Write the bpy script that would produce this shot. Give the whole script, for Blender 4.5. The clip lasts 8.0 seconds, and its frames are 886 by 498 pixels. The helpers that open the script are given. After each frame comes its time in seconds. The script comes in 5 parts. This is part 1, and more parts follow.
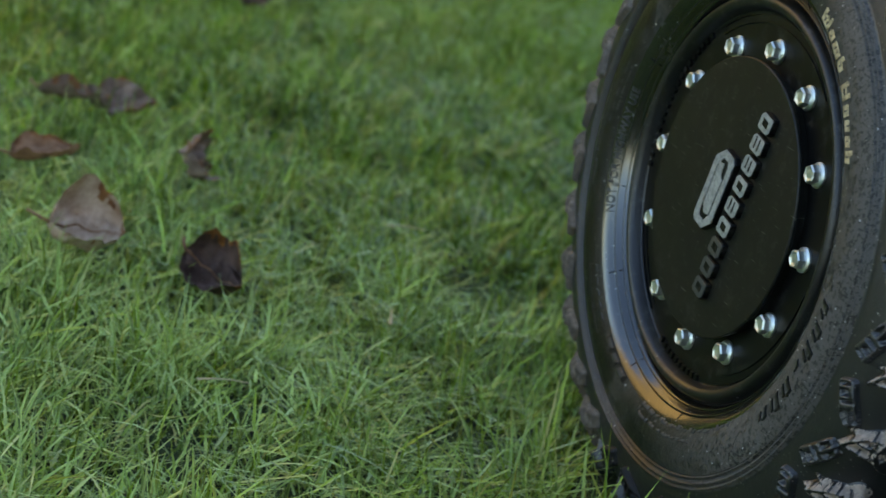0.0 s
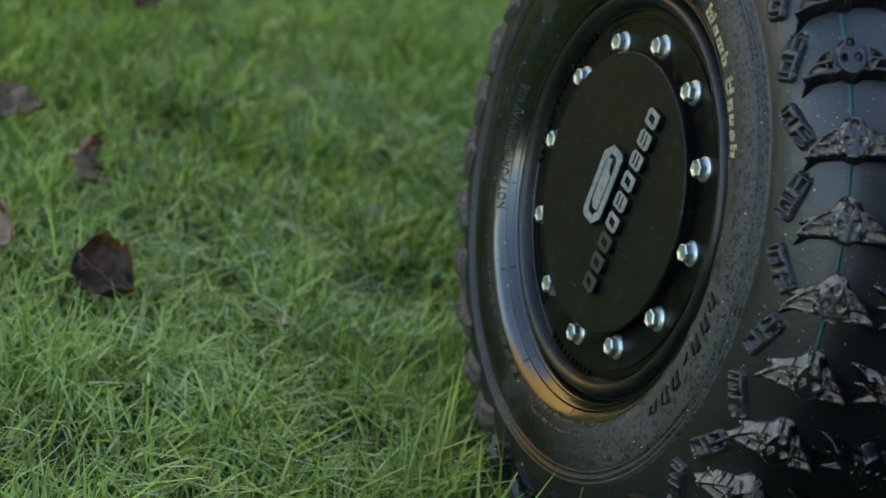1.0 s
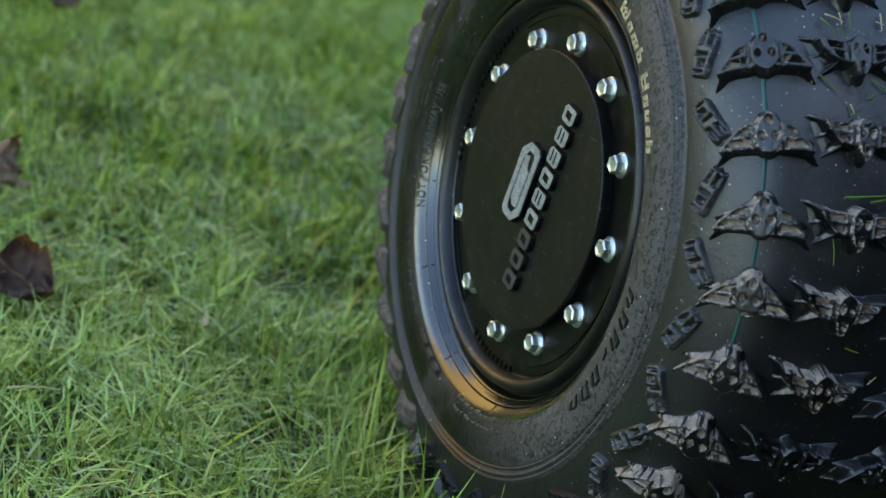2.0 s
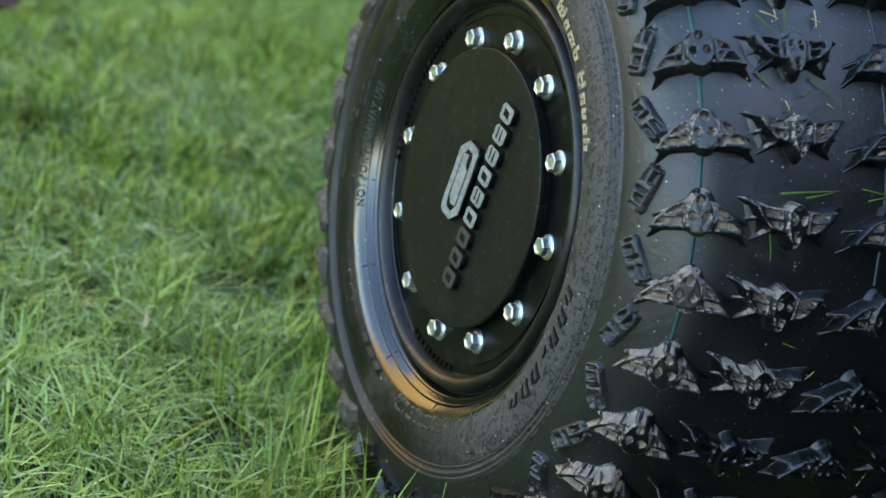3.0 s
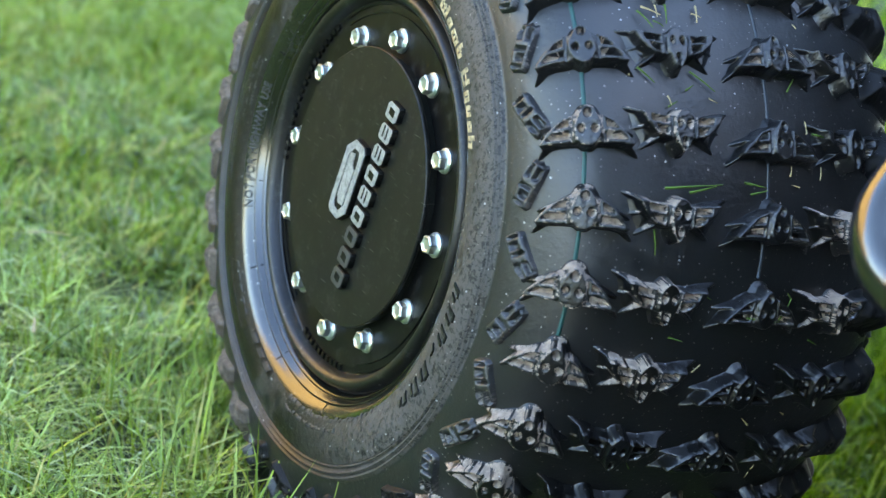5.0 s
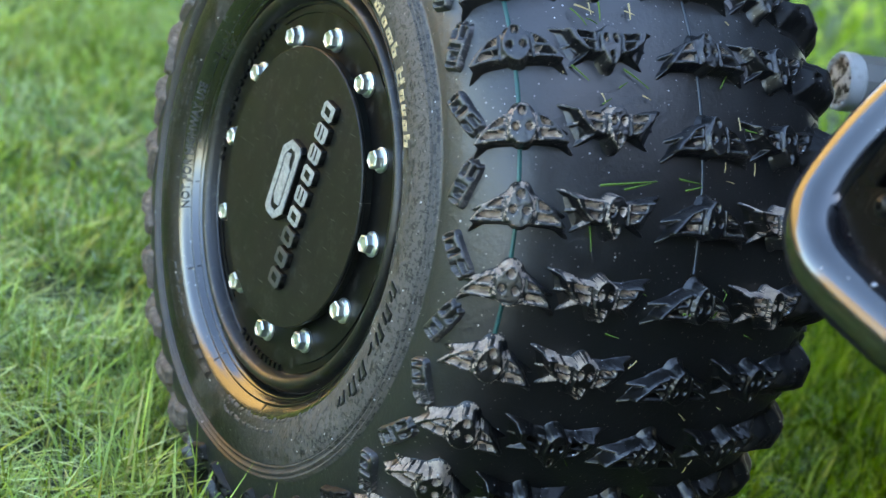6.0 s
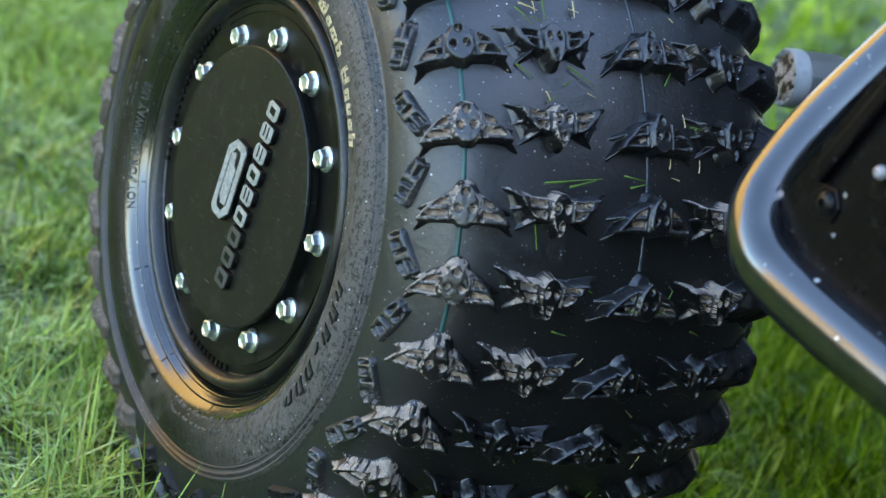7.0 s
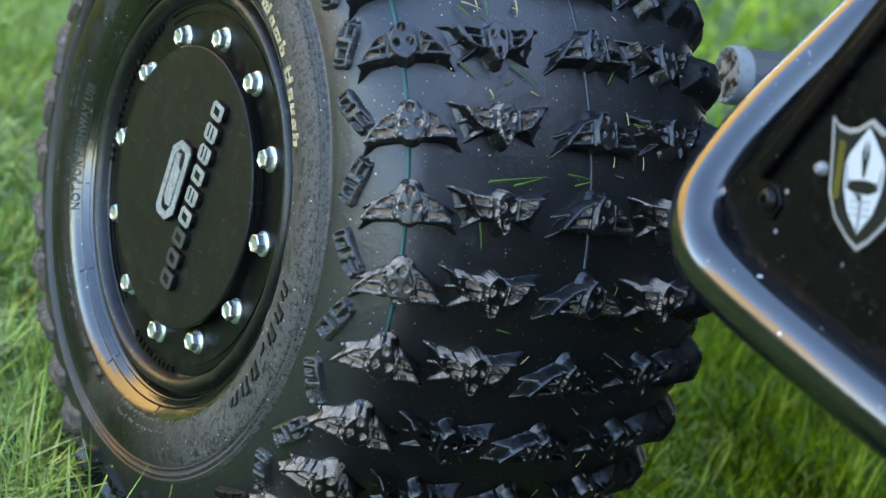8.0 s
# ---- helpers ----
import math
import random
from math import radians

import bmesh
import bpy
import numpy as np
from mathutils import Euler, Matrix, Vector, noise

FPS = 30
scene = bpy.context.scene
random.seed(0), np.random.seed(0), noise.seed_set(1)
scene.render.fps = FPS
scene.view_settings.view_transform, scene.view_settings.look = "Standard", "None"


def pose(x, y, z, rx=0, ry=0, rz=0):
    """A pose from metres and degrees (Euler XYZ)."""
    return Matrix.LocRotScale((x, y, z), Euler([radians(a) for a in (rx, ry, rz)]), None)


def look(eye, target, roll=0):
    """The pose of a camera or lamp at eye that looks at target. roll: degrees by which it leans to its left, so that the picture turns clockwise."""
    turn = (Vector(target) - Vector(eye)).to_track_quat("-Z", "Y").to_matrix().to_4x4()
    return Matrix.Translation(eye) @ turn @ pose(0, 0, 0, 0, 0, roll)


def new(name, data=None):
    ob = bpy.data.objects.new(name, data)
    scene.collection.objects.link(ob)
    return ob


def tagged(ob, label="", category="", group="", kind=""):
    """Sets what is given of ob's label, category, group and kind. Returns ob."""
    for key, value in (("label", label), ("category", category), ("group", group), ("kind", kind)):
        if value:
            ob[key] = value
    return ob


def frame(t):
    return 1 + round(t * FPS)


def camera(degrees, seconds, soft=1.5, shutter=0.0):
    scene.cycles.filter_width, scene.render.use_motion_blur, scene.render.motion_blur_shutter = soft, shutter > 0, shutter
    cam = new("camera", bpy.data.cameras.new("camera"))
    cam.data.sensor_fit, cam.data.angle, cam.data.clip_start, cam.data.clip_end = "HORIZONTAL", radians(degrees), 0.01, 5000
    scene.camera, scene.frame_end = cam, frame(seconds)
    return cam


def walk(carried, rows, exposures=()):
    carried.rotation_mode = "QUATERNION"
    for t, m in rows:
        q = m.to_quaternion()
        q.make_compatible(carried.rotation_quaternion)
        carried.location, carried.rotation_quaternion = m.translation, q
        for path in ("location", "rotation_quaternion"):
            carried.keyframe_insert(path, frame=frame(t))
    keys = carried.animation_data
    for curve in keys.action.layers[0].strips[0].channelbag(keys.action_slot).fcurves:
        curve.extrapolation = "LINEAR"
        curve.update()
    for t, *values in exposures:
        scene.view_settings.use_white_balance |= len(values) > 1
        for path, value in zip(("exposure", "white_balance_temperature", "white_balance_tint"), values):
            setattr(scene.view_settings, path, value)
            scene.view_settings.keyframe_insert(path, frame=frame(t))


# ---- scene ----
cam = camera(23.77, 8.0, soft=1.25, shutter=0.35)
# seconds, eye x y z, yaw, pitch, roll
ROWS = [
    (0.0, -0.6051, -1.0080, 0.5322, -23.647, -18.069, 14.805),
    (0.5, -0.6003, -1.0092, 0.5326, -24.953, -17.726, 14.815),
    (1.0, -0.5976, -1.0112, 0.5342, -26.269, -17.445, 14.731),
    (1.5, -0.5956, -1.0129, 0.5357, -27.376, -17.223, 14.624),
    (3.0, -0.5899, -1.0156, 0.5381, -29.737, -16.719, 14.449),
    (3.5, -0.5886, -1.0167, 0.5388, -30.444, -16.568, 14.418),
    (4.0, -0.5866, -1.0170, 0.5394, -30.940, -16.471, 14.345),
    (4.5, -0.5848, -1.0181, 0.5394, -31.669, -16.275, 14.349),
    (5.0, -0.5829, -1.0188, 0.5399, -32.443, -16.092, 14.296),
    (6.5, -0.5788, -1.0218, 0.5412, -34.696, -15.592, 14.134),
    (7.0, -0.5769, -1.0224, 0.5419, -35.301, -15.479, 14.097),
    (7.5, -0.5755, -1.0234, 0.5422, -36.014, -15.323, 14.023),
    (8.0, -0.5747, -1.0242, 0.5422, -36.655, -15.157, 14.011),
]
walk(cam, [(t, pose(x, y, z, 90 + pitch, 0, yaw) @ pose(0, 0, 0, 0, 0, roll)) for t, x, y, z, yaw, pitch, roll in ROWS],
     exposures=[(0.0, 2.10, 8100, 9), (0.5, 2.00, 8100, 9), (1.5, 2.33, 8100, 9), (3.0, 2.90, 8000, 9), (4.0, 3.22, 7950, 10), (5.0, 3.55, 7900, 11), (6.5, 3.42, 7800, 11), (8.0, 3.3, 7600, 12)])
cam.data.dof.use_dof = True
cam.data.dof.focus_distance = 1.13
cam.data.dof.aperture_fstop = 11.0

# ---- light: blue sky; an added hedge shades the lawn, low sun behind it strikes an added wall ----
world = bpy.data.worlds.new("sky")
scene.world = world
world.use_nodes = True
wn = world.node_tree.nodes
wl = world.node_tree.links
sky = wn.new("ShaderNodeTexSky")
sky.sky_type = "NISHITA"
sky.sun_disc = False
SUN_EL, SUN_AZ = 26.0, 156.0
sky.sun_elevation = radians(SUN_EL)
sky.sun_rotation = radians(SUN_AZ)
sky.dust_density = 0.4
sky.ozone_density = 3.5
wn["Background"].inputs["Strength"].default_value = 0.15
wl.new(sky.outputs["Color"], wn["Background"].inputs["Color"])
sun = new("sun", bpy.data.lights.new("sun", "SUN"))
sun.data.energy = 2.0
sun.data.angle = radians(0.6)
sun.data.color = (1.0, 0.92, 0.78)
SUN_DIR = Vector((math.sin(radians(SUN_AZ)) * math.cos(radians(SUN_EL)), math.cos(radians(SUN_AZ)) * math.cos(radians(SUN_EL)), math.sin(radians(SUN_EL))))
sun.matrix_world = look(SUN_DIR * 10, (0, 0, 0))


# ---- materials ----
def mat(name, base, rough=0.5, metal=0.0, spec=0.5):
    m = bpy.data.materials.new(name)
    m.use_nodes = True
    b = m.node_tree.nodes["Principled BSDF"]
    b.inputs["Base Color"].default_value = (*base, 1)
    b.inputs["Roughness"].default_value = rough
    b.inputs["Metallic"].default_value = metal
    b.inputs["Specular IOR Level"].default_value = spec
    return m


def nodes_of(m):
    return m.node_tree.nodes, m.node_tree.links, m.node_tree.nodes["Principled BSDF"]


def noise_node(m, scale, detail=5.0, rough=0.6, source="Object"):
    n, l, b = nodes_of(m)
    co = n.new("ShaderNodeTexCoord")
    t = n.new("ShaderNodeTexNoise")
    t.inputs["Scale"].default_value = scale
    t.inputs["Detail"].default_value = detail
    t.inputs["Roughness"].default_value = rough
    l.new(co.outputs[source], t.inputs["Vector"])
    return t.outputs["Fac"]


def ramp(m, fac, stops):
    n, l, b = nodes_of(m)
    r = n.new("ShaderNodeValToRGB")
    el = r.color_ramp.elements
    el[0].position, el[0].color = stops[0][0], (*stops[0][1], 1)
    el[1].position, el[1].color = stops[-1][0], (*stops[-1][1], 1)
    for p, c in stops[1:-1]:
        e = el.new(p)
        e.color = (*c, 1)
    l.new(fac, r.inputs["Fac"])
    return r.outputs["Color"]


def mix(m, fac, a, b):
    n, l, _ = nodes_of(m)
    x = n.new("ShaderNodeMix")
    x.data_type = "RGBA"
    for key, v in (("Factor", fac), ("A", a), ("B", b)):
        sock = [s for s in x.inputs if s.name == key and s.type == ("VALUE" if key == "Factor" else "RGBA")][0]
        if isinstance(v, (int, float)):
            sock.default_value = v
        elif isinstance(v, tuple):
            sock.default_value = (*v, 1)
        else:
            l.new(v, sock)
    return [s for s in x.outputs if s.type == "RGBA"][0]


def calc(m, op, a, b=0.0):
    n, l, _ = nodes_of(m)
    x = n.new("ShaderNodeMath")
    x.operation = op
    x.use_clamp = op in ("MULTIPLY", "ADD", "SUBTRACT")
    for i, v in enumerate((a, b)):
        if isinstance(v, (int, float)):
            x.inputs[i].default_value = v
        else:
            l.new(v, x.inputs[i])
    return x.outputs[0]


def bump(m, fac, strength, dist):
    n, l, b = nodes_of(m)
    x = n.new("ShaderNodeBump")
    x.inputs["Strength"].default_value = strength
    x.inputs["Distance"].default_value = dist
    l.new(fac, x.inputs["Height"])
    l.new(x.outputs["Normal"], b.inputs["Normal"])


def plug(m, sock, out):
    n, l, b = nodes_of(m)
    l.new(out, b.inputs[sock])


def flecks(m, scale, share, size):
    """Sparse round specks of dust, each of its own size."""
    n, l, b = nodes_of(m)
    co = n.new("ShaderNodeTexCoord")
    v = n.new("ShaderNodeTexVoronoi")
    v.inputs["Scale"].default_value = scale
    l.new(co.outputs["Object"], v.inputs["Vector"])
    sep = n.new("ShaderNodeSeparateColor")
    l.new(v.outputs["Color"], sep.inputs[0])
    radius = calc(m, "MULTIPLY", calc(m, "SUBTRACT", sep.outputs[0], 1 - share), size / share)
    return calc(m, "LESS_THAN", v.outputs["Distance"], radius)


def rubber(name, base, rough, dust, dust_amount, specks=True, per_object=0.0, one_side=False, spec=0.5, relief=0.4, film=None):
    """Tyre rubber: matt film, dried mud in patches, pale specks of dust."""
    m = mat(name, base, rough, 0, spec)
    n, l, b = nodes_of(m)
    big = noise_node(m, 14, 6, 0.65)
    fine = noise_node(m, 260, 4, 0.7)
    patch = ramp(m, big, [(0.62 - 0.3 * dust_amount, (0, 0, 0)), (0.78 - 0.2 * dust_amount, (1, 1, 1))])
    grain = ramp(m, fine, [(0.42, (0, 0, 0)), (0.62, (1, 1, 1))])
    amount = calc(m, "MULTIPLY", patch, calc(m, "ADD", calc(m, "MULTIPLY", grain, 0.75), 0.15))
    if one_side:
        # dried splashes on the half of the wall that last ran through the wet
        co = n.new("ShaderNodeTexCoord")
        sep = n.new("ShaderNodeSeparateXYZ")
        l.new(co.outputs["Object"], sep.inputs[0])
        rim = n.new("ShaderNodeMapRange")
        rim.inputs["From Min"].default_value, rim.inputs["From Max"].default_value = -0.005, -0.095
        l.new(sep.outputs["Y"], rim.inputs["Value"])
        splash = ramp(m, noise_node(m, 360, 5, 0.72), [(0.43, (0, 0, 0)), (0.50, (1, 1, 1))])
        side = calc(m, "MULTIPLY", rim.outputs[0], calc(m, "ADD", calc(m, "MULTIPLY", splash, 0.74), 0.10))
        amount = calc(m, "ADD", amount, calc(m, "MULTIPLY", side, 0.9))
    if one_side:
        # the far edge of the wall is grey with dried mud
        rear = n.new("ShaderNodeMapRange")
        rear.inputs["From Min"].default_value, rear.inputs["From Max"].default_value = 0.155, 0.168
        flat = n.new("ShaderNodeVectorMath")
        flat.operation = "MULTIPLY"
        flat.inputs[1].default_value = (0, 1, 1)
        l.new(co.outputs["Object"], flat.inputs[0])
        radius = n.new("ShaderNodeVectorMath")
        radius.operation = "LENGTH"
        l.new(flat.outputs["Vector"], radius.inputs[0])
        l.new(radius.outputs["Value"], rear.inputs["Value"])
        half = n.new("ShaderNodeMapRange")
        half.inputs["From Min"].default_value, half.inputs["From Max"].default_value = 0.0, 0.06
        l.new(sep.outputs["Y"], half.inputs["Value"])
        amount = calc(m, "ADD", amount, calc(m, "MULTIPLY", calc(m, "MULTIPLY", rear.outputs[0], half.outputs[0]), calc(m, "ADD", calc(m, "MULTIPLY", fine, 0.7), 0.2)))
    if film:
        # thin pale dust on the tyre's shoulder
        co = n.new("ShaderNodeTexCoord")
        sep = n.new("ShaderNodeSeparateXYZ")
        l.new(co.outputs["Object"], sep.inputs[0])
        near = n.new("ShaderNodeMapRange")
        near.inputs["From Min"].default_value, near.inputs["From Max"].default_value = 0.05, -0.008
        l.new(sep.outputs["X"], near.inputs["Value"])
        base = mix(m, calc(m, "MULTIPLY", near.outputs[0], calc(m, "ADD", calc(m, "MULTIPLY", big, 0.5), 0.6)), base, film)
    if per_object:
        info = n.new("ShaderNodeObjectInfo")
        amount = calc(m, "MULTIPLY", amount, calc(m, "ADD", calc(m, "MULTIPLY", info.outputs["Random"], per_object), 0.2))
    col = mix(m, amount, base, dust)
    if specks:
        col = mix(m, calc(m, "MULTIPLY", flecks(m, 170, 0.6, 0.12), 0.85), col, (0.40, 0.41, 0.41))
        col = mix(m, calc(m, "MULTIPLY", flecks(m, 420, 0.36, 0.26), 0.5), col, (0.26, 0.24, 0.22))
    plug(m, "Base Color", col)
    plug(m, "Roughness", calc(m, "ADD", calc(m, "MULTIPLY", amount, 0.45), rough))
    bump(m, calc(m, "ADD", calc(m, "MULTIPLY", fine, 0.6), calc(m, "MULTIPLY", noise_node(m, 70, 4, 0.6), 0.4)), relief, 0.0012)
    return m


TYRE = rubber("tyre_rubber", (0.0028, 0.0031, 0.0037), 0.40, (0.016, 0.017, 0.019), 0.26, True, 0.0, False, 0.87, 0.5, (0.0065, 0.0073, 0.0090))
WALL = rubber("sidewall_rubber", (0.004, 0.004, 0.004), 0.34, (0.105, 0.097, 0.088), 0.24, True, 0.0, True, 0.45, 0.8)
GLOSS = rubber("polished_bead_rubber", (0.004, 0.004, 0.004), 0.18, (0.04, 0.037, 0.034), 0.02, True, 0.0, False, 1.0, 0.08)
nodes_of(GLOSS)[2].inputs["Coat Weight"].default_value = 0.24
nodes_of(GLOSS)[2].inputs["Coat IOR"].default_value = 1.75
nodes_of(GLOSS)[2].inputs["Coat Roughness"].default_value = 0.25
KNOB = rubber("knob_rubber", (0.0024, 0.0027, 0.0032), 0.29, (0.036, 0.034, 0.032), 0.30, True, 0.9, False, 0.78, 0.7)
EDGE = rubber("worn_knob_edge", (0.024, 0.025, 0.027), 0.36, (0.26, 0.225, 0.20), 0.55, True, 1.0, False, 0.7)
MUD = rubber("dried_mud", (0.22, 0.172, 0.142), 0.75, (0.70, 0.555, 0.45), 0.9)
MUDDY = rubber("muddy_knob", (0.085, 0.068, 0.056), 0.85, (0.27, 0.22, 0.182), 0.75, False, 0.0, False, 0.3, 2.0)
DULL = rubber("dull_knob_rubber", (0.003, 0.003, 0.0033), 0.6, (0.03, 0.026, 0.023), 0.3, True, 0.0, False, 0.3)
PALE = mat("worn_rubber", (0.05, 0.05, 0.049), 0.5)
SCUFF = rubber("scuffed_rubber", (0.008, 0.008, 0.008), 0.35, (0.035, 0.033, 0.031), 0.5)
CREAM = mat("cream_paint", (0.50, 0.42, 0.24), 0.7)
plug(CREAM, "Base Color", mix(CREAM, ramp(CREAM, noise_node(CREAM, 300, 4), [(0.35, (0, 0, 0)), (0.6, (1, 1, 1))]), (0.16, 0.13, 0.08), (0.58, 0.47, 0.28)))
TEAL = mat("teal_line", (0.012, 0.085, 0.080), 0.5)
GREYLINE = mat("grey_line", (0.040, 0.052, 0.064), 0.45)


def paint(name, base, rough, scratch, scale=90.0, coat=0.0, specks=0.0, spec=0.5):
    m = mat(name, base, rough, 0, spec)
    d = ramp(m, noise_node(m, scale, 6, 0.7), [(0.54, (0, 0, 0)), (0.76, (1, 1, 1))])
    col = mix(m, calc(m, "MULTIPLY", d, scratch), base, (0.20, 0.19, 0.17))
    if specks:
        col = mix(m, calc(m, "MULTIPLY", flecks(m, 95, 0.35, 0.12), specks), col, (0.62, 0.64, 0.66))
        col = mix(m, calc(m, "MULTIPLY", flecks(m, 300, 0.2, 0.2), specks * 0.5), col, (0.4, 0.4, 0.4))
    plug(m, "Base Color", col)
    m.node_tree.nodes["Principled BSDF"].inputs["Coat Weight"].default_value = coat
    m.node_tree.nodes["Principled BSDF"].inputs["Coat IOR"].default_value = 1.6
    m.node_tree.nodes["Principled BSDF"].inputs["Coat Roughness"].default_value = max(0.06, rough - 0.06)
    plug(m, "Roughness", calc(m, "ADD", calc(m, "MULTIPLY", noise_node(m, 35, 5), 0.25), rough - 0.08))
    bump(m, noise_node(m, 600, 2), 0.05, 0.0003)
    return m


RIM = paint("black_rim_enamel", (0.0025, 0.0025, 0.0025), 0.34, 0.16, 90.0, 0.0, 0.0, 0.25)
COVER = paint("satin_black_cover", (0.0052, 0.0058, 0.0046), 0.42, 0.13, 120, 0.0, 0.5, 0.34)
TUBE = paint("glossy_black_tube", (0.003, 0.003, 0.004), 0.13, 0.06, 240, 0.42, 0.9, 1.0)
LIP = paint("worn_rim_lip", (0.005, 0.005, 0.005), 0.34, 0.30, 160.0, 0.0, 0.5, 0.6)
PLATE = paint("dusty_black_plate", (0.0030, 0.0020, 0.0028), 0.24, 0.08, 220, 0.0, 0.35, 0.15)


def scratched(m, turns, share):
    """Short fine scratches in a few directions over a painted face."""
    n, l, b = nodes_of(m)
    col = b.inputs["Base Color"].links[0].from_socket
    for k, turn in enumerate(turns):
        co = n.new("ShaderNodeTexCoord")
        mp = n.new("ShaderNodeMapping")
        mp.inputs["Rotation"].default_value = (radians(turn), 0, 0)
        mp.inputs["Scale"].default_value = (1, 70, 900)
        mp.inputs["Location"].default_value = (k * 3.7, 0, 0)
        l.new(co.outputs["Object"], mp.inputs["Vector"])
        t = n.new("ShaderNodeTexNoise")
        t.inputs["Scale"].default_value = 1.0
        t.inputs["Detail"].default_value = 1.0
        l.new(mp.outputs[0], t.inputs["Vector"])
        line = ramp(m, t.outputs["Fac"], [(share, (0, 0, 0)), (share + 0.05, (1, 1, 1))])
        col = mix(m, calc(m, "MULTIPLY", line, 0.5), col, (0.16, 0.16, 0.145))
    l.new(col, b.inputs["Base Color"])


scratched(COVER, (20, -50, 85), 0.745)
SILVER = mat("zinc_plated_steel", (0.66, 0.70, 0.69), 0.34, 1.0)
plug(SILVER, "Roughness", calc(SILVER, "ADD", calc(SILVER, "MULTIPLY", noise_node(SILVER, 300, 4), 0.25), 0.30))
WORNFACE = mat("worn_dark_face", (0.07, 0.07, 0.068), 0.45, 0.3)
EMBLEM = mat("brushed_grey_face", (0.34, 0.35, 0.34), 0.45, 0.3)
plug(EMBLEM, "Base Color", mix(EMBLEM, ramp(EMBLEM, noise_node(EMBLEM, 400, 4), [(0.35, (0, 0, 0)), (0.65, (1, 1, 1))]), (0.24, 0.25, 0.245), (0.42, 0.43, 0.42)))
WHITE = mat("white_print", (0.50, 0.52, 0.54), 0.4)
BORDER = mat("silver_print", (0.36, 0.34, 0.35), 0.35, 0.3)
DARKPRINT = mat("dark_print", (0.012, 0.010, 0.012), 0.25)
OLIVE = mat("olive_print", (0.09, 0.08, 0.01), 0.3)
GREYPART = paint("grey_cast_metal", (0.20, 0.20, 0.19), 0.5, 0.4)
WHITEPART = paint("pale_painted_metal", (0.52, 0.53, 0.52), 0.5, 0.8, 60)


CHIPPED = mat("chipped_white_paint", (0.6, 0.6, 0.58), 0.55)
plug(CHIPPED, "Base Color", ramp(CHIPPED, noise_node(CHIPPED, 150, 4, 0.65), [(0.46, (0.015, 0.014, 0.013)), (0.50, (0.30, 0.29, 0.27)), (0.56, (0.62, 0.62, 0.60))]))


